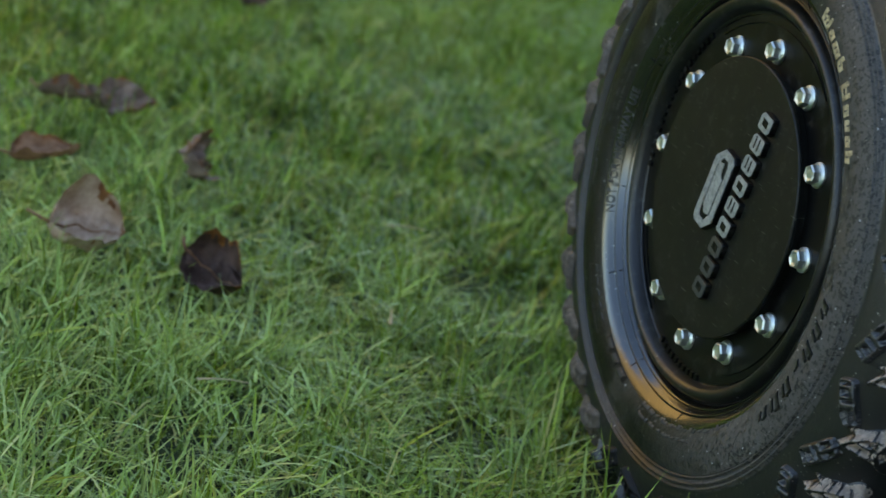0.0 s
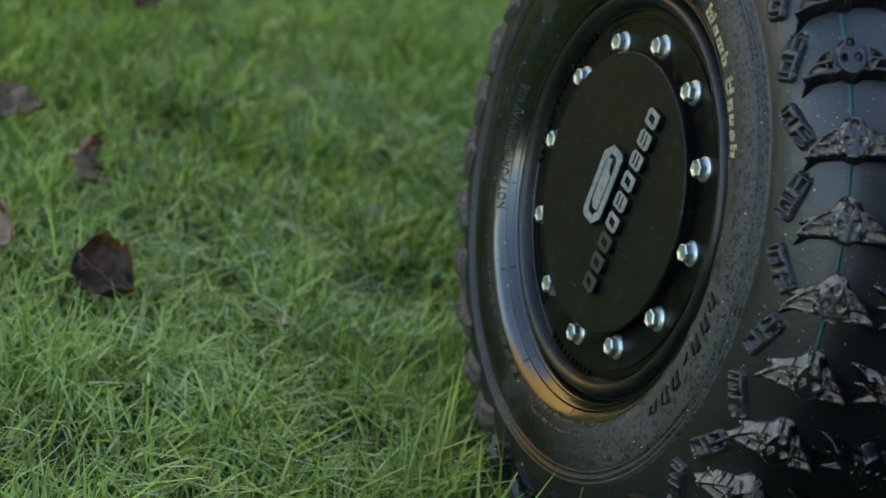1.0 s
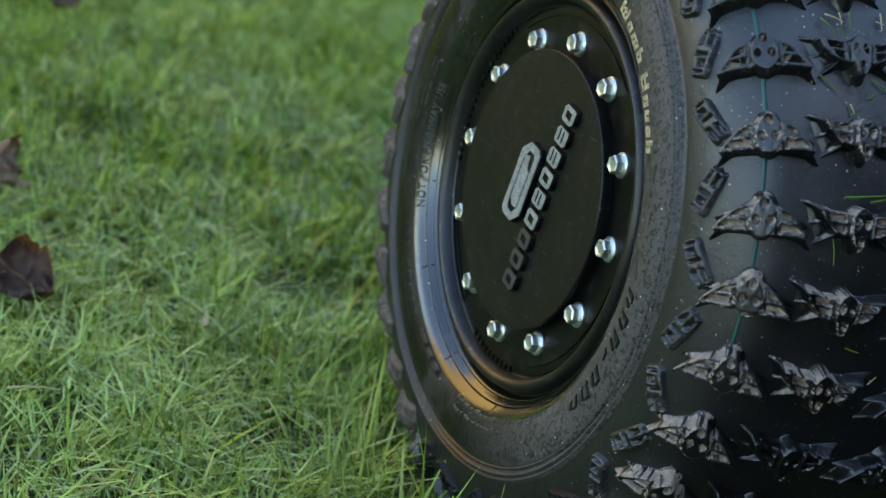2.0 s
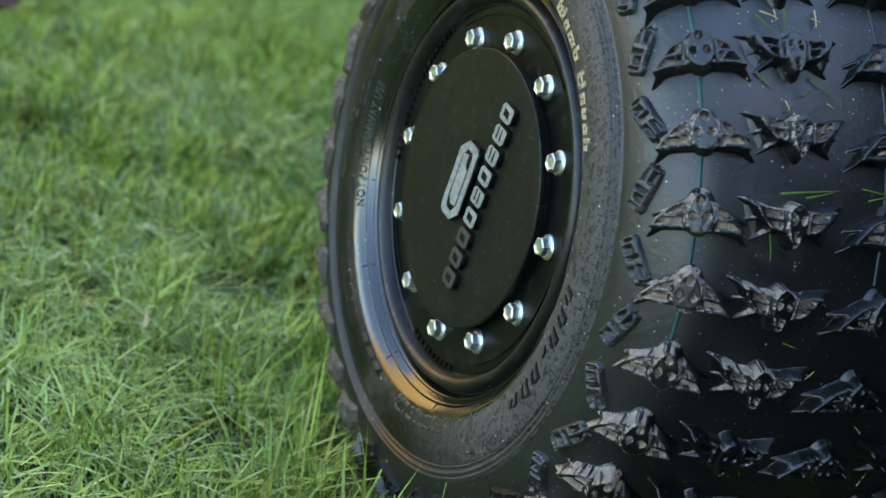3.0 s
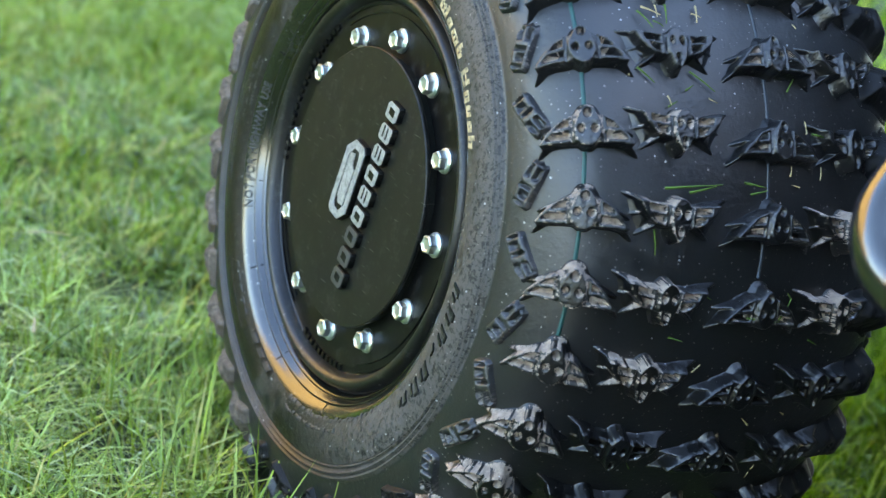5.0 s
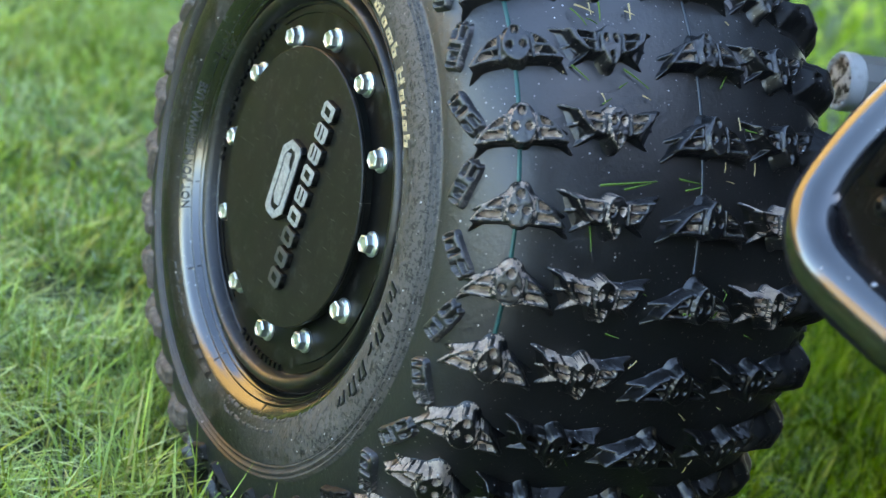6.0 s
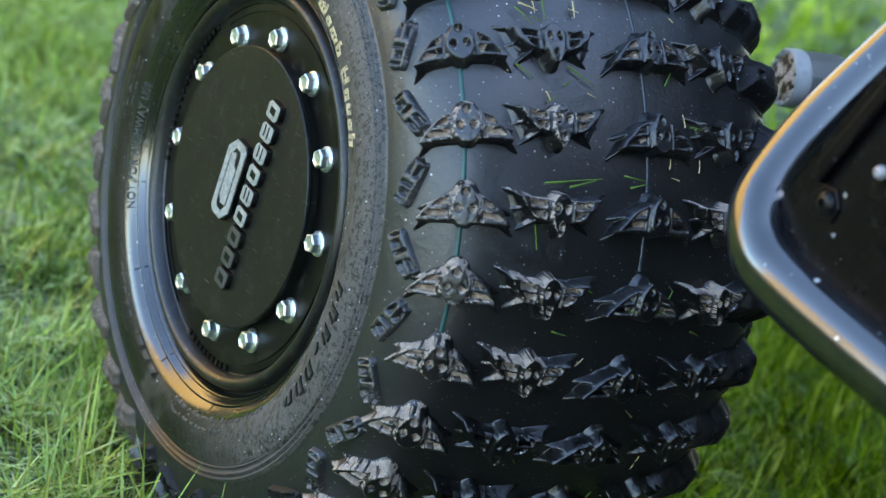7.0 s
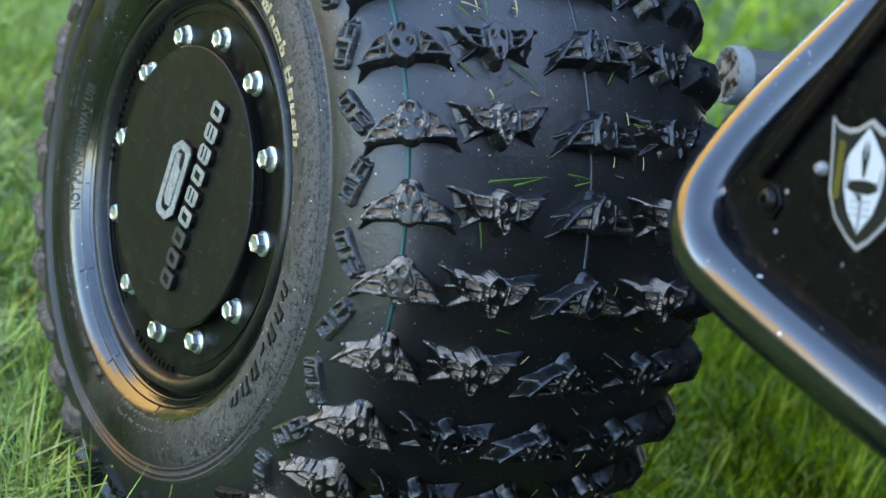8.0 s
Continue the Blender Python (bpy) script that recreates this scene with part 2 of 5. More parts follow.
def grass_material(name, stops, rough):
    m = mat(name, (0.08, 0.16, 0.03), rough, 0, 0.24)
    n, l, b = nodes_of(m)
    g = n.new("ShaderNodeNewGeometry")
    col = ramp(m, g.outputs["Random Per Island"], stops)
    # each blade leans to blue-grey fescue, yellow moss or deep green, more of one kind in each patch
    hue = n.new("ShaderNodeMath")
    hue.operation = "FRACT"
    many = n.new("ShaderNodeMath")
    many.operation = "MULTIPLY"
    many.inputs[1].default_value = 37.7
    l.new(g.outputs["Random Per Island"], many.inputs[0])
    l.new(many.outputs[0], hue.inputs[0])
    blue = calc(m, "GREATER_THAN", calc(m, "ADD", calc(m, "MULTIPLY", noise_node(m, 4.5, 5, 0.62), 1.1), calc(m, "MULTIPLY", hue.outputs[0], 0.42)), 0.90)
    moss = calc(m, "LESS_THAN", calc(m, "ADD", calc(m, "MULTIPLY", noise_node(m, 6.1, 5, 0.65), 1.1), calc(m, "MULTIPLY", hue.outputs[0], 0.50)), 0.72)
    tuft = ramp(m, noise_node(m, 19.0, 4, 0.6), [(0.38, (0, 0, 0)), (0.56, (1, 1, 1))])
    col = mix(m, calc(m, "MULTIPLY", blue, 0.55), col, (0.225, 0.390, 0.068))
    col = mix(m, calc(m, "MULTIPLY", moss, 0.38), col, (0.330, 0.380, 0.012))
    col = mix(m, calc(m, "MULTIPLY", calc(m, "SUBTRACT", 1.0, tuft), 0.40), col, (0.028, 0.095, 0.004))
    # a pale patch of lawn: sky sheen on the blades is put into the colour
    place = n.new("ShaderNodeTexCoord")
    away = n.new("ShaderNodeVectorMath")
    away.operation = "DISTANCE"
    away.inputs[1].default_value = (-0.38, 0.16, 0.0)
    l.new(place.outputs["Object"], away.inputs[0])
    pale = n.new("ShaderNodeMapRange")
    pale.inputs["From Min"].default_value, pale.inputs["From Max"].default_value = 0.72, 0.30
    l.new(calc(m, "ADD", away.outputs["Value"], calc(m, "MULTIPLY", noise_node(m, 7.0, 4, 0.6), 0.25)), pale.inputs["Value"])
    col = mix(m, calc(m, "MULTIPLY", pale.outputs[0], calc(m, "MULTIPLY", hue.outputs[0], 0.9)), col, (0.480, 0.610, 0.190))
    # yellower green towards +x, kept dark: the quad's shade is put into the colour
    co = n.new("ShaderNodeTexCoord")
    sep = n.new("ShaderNodeSeparateXYZ")
    l.new(co.outputs["Object"], sep.inputs[0])
    shaded_side = n.new("ShaderNodeMapRange")
    shaded_side.inputs["From Min"].default_value, shaded_side.inputs["From Max"].default_value = 0.28, 0.75
    l.new(sep.outputs["X"], shaded_side.inputs["Value"])
    col = mix(m, calc(m, "MULTIPLY", shaded_side.outputs[0], 0.80), col, (0.135, 0.225, 0.002))
    # lighter yellow-green lawn further out: sunlight is put into the colour
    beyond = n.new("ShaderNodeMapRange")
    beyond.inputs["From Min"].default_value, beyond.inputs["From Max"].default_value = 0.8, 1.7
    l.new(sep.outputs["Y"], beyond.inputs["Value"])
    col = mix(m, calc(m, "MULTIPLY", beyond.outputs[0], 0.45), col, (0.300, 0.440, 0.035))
    # deep green strip beside the quad: the quad's shade is put into the colour
    shade_strip = n.new("ShaderNodeMapRange")
    shade_strip.inputs["From Min"].default_value, shade_strip.inputs["From Max"].default_value = 0.28, 0.42
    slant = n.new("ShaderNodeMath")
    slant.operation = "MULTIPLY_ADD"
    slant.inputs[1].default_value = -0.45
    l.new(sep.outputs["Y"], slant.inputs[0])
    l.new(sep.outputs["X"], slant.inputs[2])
    l.new(slant.outputs[0], shade_strip.inputs["Value"])
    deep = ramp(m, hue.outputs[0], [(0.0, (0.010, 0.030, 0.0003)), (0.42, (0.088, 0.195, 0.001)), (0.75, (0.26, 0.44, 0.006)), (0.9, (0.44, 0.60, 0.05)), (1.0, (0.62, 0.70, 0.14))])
    col = mix(m, calc(m, "MULTIPLY", shade_strip.outputs[0], 0.92), col, deep)
    plug(m, "Base Color", col)
    plug(m, "Specular IOR Level", calc(m, "SUBTRACT", 0.24, calc(m, "MULTIPLY", shade_strip.outputs[0], 0.20)))
    tr = n.new("ShaderNodeBsdfTranslucent")
    l.new(col, tr.inputs["Color"])
    ms = n.new("ShaderNodeMixShader")
    ms.inputs[0].default_value = 0.10
    l.new(b.outputs[0], ms.inputs[1])
    l.new(tr.outputs[0], ms.inputs[2])
    l.new(ms.outputs[0], n["Material Output"].inputs["Surface"])
    return m


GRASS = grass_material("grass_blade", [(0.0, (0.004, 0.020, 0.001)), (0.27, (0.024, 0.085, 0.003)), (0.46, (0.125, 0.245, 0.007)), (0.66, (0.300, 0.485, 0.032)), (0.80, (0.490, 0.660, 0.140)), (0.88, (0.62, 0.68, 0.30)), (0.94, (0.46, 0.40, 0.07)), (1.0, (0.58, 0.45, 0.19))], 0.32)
SOIL = mat("lawn_soil", (0.05, 0.06, 0.02), 0.9)
soil_grain = noise_node(SOIL, 30, 8, 0.7)
dark_patch = ramp(SOIL, soil_grain, [(0.3, (0.007, 0.006, 0.004)), (0.48, (0.018, 0.016, 0.009)), (0.60, (0.040, 0.036, 0.016)), (0.75, (0.09, 0.065, 0.024))])
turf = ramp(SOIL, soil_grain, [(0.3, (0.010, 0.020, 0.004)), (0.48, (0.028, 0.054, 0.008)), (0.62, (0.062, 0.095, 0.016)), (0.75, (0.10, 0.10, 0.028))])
# dark ground added under the quad to cut bounce light, short turf further out
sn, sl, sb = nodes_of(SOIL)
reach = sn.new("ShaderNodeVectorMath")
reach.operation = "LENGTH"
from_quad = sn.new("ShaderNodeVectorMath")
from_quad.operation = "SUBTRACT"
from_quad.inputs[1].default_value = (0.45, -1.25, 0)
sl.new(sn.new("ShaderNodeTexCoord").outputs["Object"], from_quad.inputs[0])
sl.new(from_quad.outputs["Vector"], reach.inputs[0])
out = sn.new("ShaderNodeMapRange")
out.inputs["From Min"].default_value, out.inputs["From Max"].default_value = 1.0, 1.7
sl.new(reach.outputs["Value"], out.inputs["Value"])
plug(SOIL, "Base Color", mix(SOIL, out.outputs[0], dark_patch, turf))
bump(SOIL, noise_node(SOIL, 90, 6), 0.8, 0.01)


# ---- mesh helpers ----
def mesh_of(name, verts, faces, smooth=False, mats=(), idx=None):
    me = bpy.data.meshes.new(name)
    me.from_pydata([tuple(v) for v in verts], [], [tuple(f) for f in faces])
    for m in mats:
        me.materials.append(m)
    if idx is not None:
        me.polygons.foreach_set("material_index", idx)
    if smooth:
        me.polygons.foreach_set("use_smooth", [True] * len(me.polygons))
    me.update()
    if smooth == "edges":
        me.set_sharp_from_angle(angle=radians(28))
    return me


def part(name, bm, material, parent, label="", at=None, smooth=False):
    me = bpy.data.meshes.new(name)
    bm.to_mesh(me)
    bm.free()
    me.materials.append(material)
    if smooth:
        me.polygons.foreach_set("use_smooth", [True] * len(me.polygons))
    return attach(name, me, parent, label, at)


def attach(name, me, parent, label="", at=None):
    ob = new(name, me)
    ob.parent = parent
    if at is not None:
        ob.matrix_basis = at
    if label:
        ob["label"] = label
    return ob


def lathe(profile, seg=128, a0=0.0, a1=360.0):
    """Turn (x, r) points round the x axis. Angles run clockwise from up, seen from outside."""
    full = abs(a1 - a0) >= 360
    n = seg if full else seg + 1
    verts, faces = [], []
    for i in range(n):
        a = radians(a0 + (a1 - a0) * i / seg)
        for x, r in profile:
            verts.append((x, -r * math.sin(a), r * math.cos(a)))
    k = len(profile)
    for i in range(seg):
        j = (i + 1) % n
        for q in range(k - 1):
            faces.append((i * k + q, i * k + q + 1, j * k + q + 1, j * k + q))
    if not full:
        faces.append(tuple(range(k)))
        faces.append(tuple(reversed(range((n - 1) * k, n * k))))
    return verts, faces


def spline(points, per=6):
    """A smooth curve through the points."""
    p = [Vector(q) for q in points]
    out = []
    for i in range(len(p) - 1):
        a, b, c, d = p[max(i - 1, 0)], p[i], p[i + 1], p[min(i + 2, len(p) - 1)]
        for s in range(per):
            t = s / per
            out.append(0.5 * ((2 * b) + (c - a) * t + (2 * a - 5 * b + 4 * c - d) * t * t + (3 * b - a - 3 * c + d) * t ** 3))
    return out + [p[-1]]


def tube_mesh(path, radius, seg=20):
    verts, faces = [], []
    n = len(path)
    side = None
    for i, p in enumerate(path):
        d = (path[min(i + 1, n - 1)] - path[max(i - 1, 0)]).normalized()
        side = d.orthogonal().normalized() if side is None else (side - d * side.dot(d)).normalized()
        up = d.cross(side)
        r = radius[i] if isinstance(radius, (list, tuple)) else radius
        for s in range(seg):
            a = 2 * math.pi * s / seg
            verts.append(p + (side * math.cos(a) + up * math.sin(a)) * r)
    for i in range(n - 1):
        for s in range(seg):
            t = (s + 1) % seg
            faces.append((i * seg + s, i * seg + t, (i + 1) * seg + t, (i + 1) * seg + s))
    faces.append(tuple(reversed(range(seg))))
    faces.append(tuple(range((n - 1) * seg, n * seg)))
    return verts, faces


def slab(outline, thick, bevel=0.0):
    """A bmesh slab from a 2D outline in (a, b); the top face is at +thick with a bevelled rim."""
    bm = bmesh.new()
    low = [bm.verts.new((a, b, 0)) for a, b in outline]
    face = bm.faces.new(low)
    got = bmesh.ops.extrude_face_region(bm, geom=[face])
    top = [v for v in got["geom"] if isinstance(v, bmesh.types.BMVert)]
    bmesh.ops.translate(bm, verts=top, vec=(0, 0, thick))
    if bevel:
        tops = set(top)
        edges = [e for e in bm.edges if e.verts[0] in tops and e.verts[1] in tops]
        bmesh.ops.bevel(bm, geom=edges, offset=bevel, segments=2, affect="EDGES", profile=0.5)
    bmesh.ops.recalc_face_normals(bm, faces=bm.faces)
    return bm


def thing(name, label, category, group="", at=None):
    ob = new(name)
    ob.empty_display_size = 0.02
    if at is not None:
        ob.matrix_basis = at
    return tagged(ob, label, category, group)


# ---- ground ----
def build_ground():
    edges = [-1500, -300, -60, -12, -4] + [x * 0.25 for x in range(-10, 25)] + [9, 20, 60, 300, 1500]
    verts, faces = [], []
    n = len(edges)
    for x in edges:
        for y in edges:
            verts.append((x, y, 0.006 * noise.noise((x * 1.7, y * 1.7, 0)) if abs(x) < 8 and abs(y) < 8 else 0.0))
    for i in range(n - 1):
        for j in range(n - 1):
            faces.append((i * n + j, (i + 1) * n + j, (i + 1) * n + j + 1, i * n + j + 1))
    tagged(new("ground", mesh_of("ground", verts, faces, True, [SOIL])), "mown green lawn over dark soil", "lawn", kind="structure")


build_ground()
WHEEL_Z = 0.2254
TYRE_R = 0.232


def build_grass(name, count, x0, x1, y0, y1, width, tall, far, seed):
    """Blades over a stretch of lawn; the dense sward thins out into the coarser one round it."""
    rng = np.random.default_rng(seed)
    x = rng.uniform(x0, x1, count)
    y = rng.uniform(y0, y1, count)
    clump = np.array([noise.noise((a * 9.0, b * 9.0, 3.0)) for a, b in zip(x, y)])
    tuft = np.array([noise.noise((a * 17.0, b * 17.0, 6.0)) for a, b in zip(x, y)])
    keep = rng.random(count) < 0.66 + 0.5 * clump + 0.7 * tuft
    ragged = np.array([noise.noise((a * 2.6, b * 2.6, 5.0)) for a, b in zip(x, y)])
    away = np.hypot((x - 0.26) / 1.08, (y - 0.56) / 0.98) + 0.12 * ragged
    core = np.clip((1.06 - away) / 0.22, 0, 1)
    if far:
        rest = np.clip(1.9 / (0.9 + away ** 1.6), 0, 1) * np.clip((4.2 - away) / 1.2, 0, 1)
        keep &= rng.random(count) < (1 - core) * rest
        width = width * (0.8 + 0.35 * np.minimum(away, 3.5))
    else:
        keep &= rng.random(count) < core
        width = np.full(count, width)
    # no blades on the dark ground added round the quad to cut bounce light
    keep &= (y + 0.14 * ragged > -0.22 - 0.95 * np.maximum(-x - 0.12, 0) + 0.12 * np.clip((x - 0.2) / 0.1, 0, 1)) | (x > 1.9 + 0.5 * ragged) | (y < -2.3 + 0.5 * ragged)
    x, y, clump, tuft, width = x[keep], y[keep], clump[keep], tuft[keep], width[keep]
    n = len(x)
    length = tall * rng.uniform(0.5, 1.35, n) * (1 + 0.35 * clump + 0.7 * tuft)
    beside = (x > -0.10) & (x < -0.014) & (np.abs(y) < 0.24)
    length = np.where(beside, length * rng.uniform(0.9, 1.7, n), length)
    # shorter where the tyre stands over the ground
    gap = WHEEL_Z - np.sqrt(np.maximum(TYRE_R ** 2 - y ** 2, 0))
    under = (x > -0.012) & (x < 0.226) & (np.abs(y) < TYRE_R)
    length = np.where(under, np.minimum(length, np.maximum(gap, 0.0)), length)
    ok = length > 0.012
    x, y, length, width = x[ok], y[ok], length[ok], width[ok]
    n = len(x)
    swirl = np.array([noise.noise((a * 3.5, b * 3.5, 9.0)) for a, b in zip(x, y)])
    az = rng.uniform(0, 2 * np.pi, n) + swirl * 2.0
    lean = np.clip(rng.normal(0.55, 0.36, n), 0.02, 1.35)
    near_tyre = (x > -0.03) & (x < 0.25) & (np.abs(y) < TYRE_R)
    # longer grass in the strip that is coloured for the quad's shade
    shade_strip = (x - 0.45 * y > 0.34) & (y < 0.9)
    lying = (rng.random(n) < 0.34 + 0.4 * swirl) & (~shade_strip | (rng.random(n) < 0.25))
    length = np.where(shade_strip, length * 1.25, length)
    lean = np.where(lying, rng.uniform(0.95, 1.5, n), lean)
    length = np.where(lying & ~near_tyre, length * rng.uniform(0.6, 1.15, n), length)
    bend = np.where(lying, rng.normal(0.25, 0.4, n), np.abs(rng.normal(0.6, 0.5, n)))
    w = width * rng.uniform(0.45, 1.35, n)
    face = az + np.pi / 2 + rng.normal(0, 0.5, n)
    dx, dy = np.cos(az), np.sin(az)
    sx, sy = np.cos(face), np.sin(face)
    px, py, pz = x.copy(), y.copy(), np.where(lying & ~near_tyre, rng.uniform(0.0, 0.026, n), -0.004)
    rings = []
    SEG = 3
    for k in range(SEG + 1):
        f = k / SEG
        half = 0.5 * w * (1 - f ** 2.2) * (0.75 + 0.5 * min(1, f * 3) * 0.5)
        if k < SEG:
            rings.append(np.stack([px - sx * half, py - sy * half, pz], 1))
            rings.append(np.stack([px + sx * half, py + sy * half, pz], 1))
        else:
            rings.append(np.stack([px, py, pz], 1))
        ang = np.minimum(lean + bend * f, 1.9)
        step = length / SEG
        px = px + dx * np.sin(ang) * step
        py = py + dy * np.sin(ang) * step
        pz = np.maximum(pz + np.cos(ang) * step, 0.004)
    verts = np.stack(rings, 1).reshape(-1, 3)
    m = 2 * SEG + 1
    base = (np.arange(n) * m)[:, None]
    quads = np.concatenate([base + np.array([2 * k, 2 * k + 1, 2 * k + 3, 2 * k + 2]) for k in range(SEG - 1)], 0)
    tris = base + np.array([2 * SEG - 2, 2 * SEG - 1, 2 * SEG])
    me = bpy.data.meshes.new(name)
    me.vertices.add(len(verts))
    me.vertices.foreach_set("co", verts.ravel())
    loops = np.concatenate([quads.ravel(), tris.ravel()])
    me.loops.add(len(loops))
    me.loops.foreach_set("vertex_index", loops)
    nq, nt = len(quads), len(tris)
    me.polygons.add(nq + nt)
    me.polygons.foreach_set("loop_start", np.concatenate([np.arange(nq) * 4, nq * 4 + np.arange(nt) * 3]))
    me.polygons.foreach_set("use_smooth", np.ones(nq + nt, dtype=bool))
    me.materials.append(GRASS)
    me.update(calc_edges=True)
    me.validate()
    return tagged(new(name, me), "fresh green lawn grass with some dry blades", "grass", kind="stuff")


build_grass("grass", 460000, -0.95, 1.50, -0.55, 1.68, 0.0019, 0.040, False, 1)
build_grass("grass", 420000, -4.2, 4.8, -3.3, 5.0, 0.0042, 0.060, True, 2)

# ---- wheel ----
HUB = pose(0, 0, WHEEL_Z)
wheel = thing("quad_bike", "black quad bike with knobbly tyre, bolted rim and tube guard", "quad bike")

SIDE = [(0.0060, 0.1168), (0.0022, 0.1186), (-0.0010, 0.1204), (-0.0026, 0.1217), (-0.0020, 0.1224), (-0.0048, 0.1244), (-0.0062, 0.1256), (-0.0057, 0.1263),
        (-0.0096, 0.1310), (-0.0120, 0.1372), (-0.0134, 0.1450), (-0.0130, 0.1525), (-0.0112, 0.1588), (-0.0106, 0.1596), (-0.0118, 0.1606), (-0.0102, 0.1617), (-0.0108, 0.1630)]
CROWN = [(-0.0108, 0.1630), (-0.0121, 0.1643), (-0.0103, 0.1657), (-0.0118, 0.1673), (-0.0097, 0.1690), (-0.0088, 0.1750), (-0.0062, 0.1850), (-0.0015, 0.1940), (0.0040, 0.2010), (0.0105, 0.2065), (0.0200, 0.2118), (0.0350, 0.2162), (0.0550, 0.2202), (0.0800, 0.2242), (0.1065, 0.2260)]
TYRE_W = 0.223
CROWN_ALL = CROWN + [(TYRE_W - x, r) for x, r in reversed(CROWN[:-1])]
INNER = [(TYRE_W - x, r) for x, r in reversed(SIDE)]


def dense(profile, per):
    return [(p[0], p[1]) for p in spline([(x, r, 0) for x, r in profile], per)]


CROWN_CURVE = dense(CROWN_ALL, 8)


def crown_at(x):
    """Radius and unit normal (along x, outward) of the tread's carcass; a negative x names a shoulder by its radius."""
    half = CROWN_CURVE[:len(CROWN_CURVE) // 2 + 1]
    if x < 0:
        k = min(range(1, len(half) - 1), key=lambda i: abs(half[i][1] + x))
    else:
        k = min(range(1, len(CROWN_CURVE) - 1), key=lambda i: abs(CROWN_CURVE[i][0] - x) + (1 if CROWN_CURVE[i][1] < 0.18 else 0))
    a, b = Vector(CROWN_CURVE[k - 1]), Vector(CROWN_CURVE[k + 1])
    d = (b - a).normalized()
    px = CROWN_CURVE[k][0] if x < 0 else x
    return px, CROWN_CURVE[k][1], Vector((-d.y, d.x))


def build_tyre():
    prof = dense(SIDE, 4) + dense(CROWN_ALL, 4)[1:] + dense(INNER, 2)[1:]
    verts, faces = lathe(prof, 240)
    split = len(SIDE) * 4 - 4 + 16
    k = len(prof)
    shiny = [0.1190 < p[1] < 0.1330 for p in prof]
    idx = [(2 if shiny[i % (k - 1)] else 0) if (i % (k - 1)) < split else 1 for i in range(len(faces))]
    return attach("tyre", mesh_of("tyre", verts, faces, True, [WALL, TYRE, GLOSS], idx), wheel, "dusty black knobbly tyre", HUB)


tyre = build_tyre()


def seg_dist(u, v, a, b):
    ax, ay = a
    bx, by = b
    dx, dy = bx - ax, by - ay
    t = np.clip(((u - ax) * dx + (v - ay) * dy) / (dx * dx + dy * dy), 0, 1)
    return np.hypot(u - ax - t * dx, v - ay - t * dy), t


def poly_dist(u, v, pts):
    """Signed distance to a polygon, negative inside."""
    d = np.full(u.shape, 1e9)
    inside = np.zeros(u.shape, dtype=bool)
    n = len(pts)
    for i in range(n):
        a, b = pts[i], pts[(i + 1) % n]
        d = np.minimum(d, seg_dist(u, v, a, b)[0])
        if a[1] != b[1]:
            cross = ((a[1] > v) != (b[1] > v)) & (u < (b[0] - a[0]) * (v - a[1]) / (b[1] - a[1]) + a[0])
            inside ^= cross
    return np.where(inside, -d, d)


def step(d, w):
    s = np.clip(d / w + 0.5, 0, 1)
    return s * s * (3 - 2 * s)


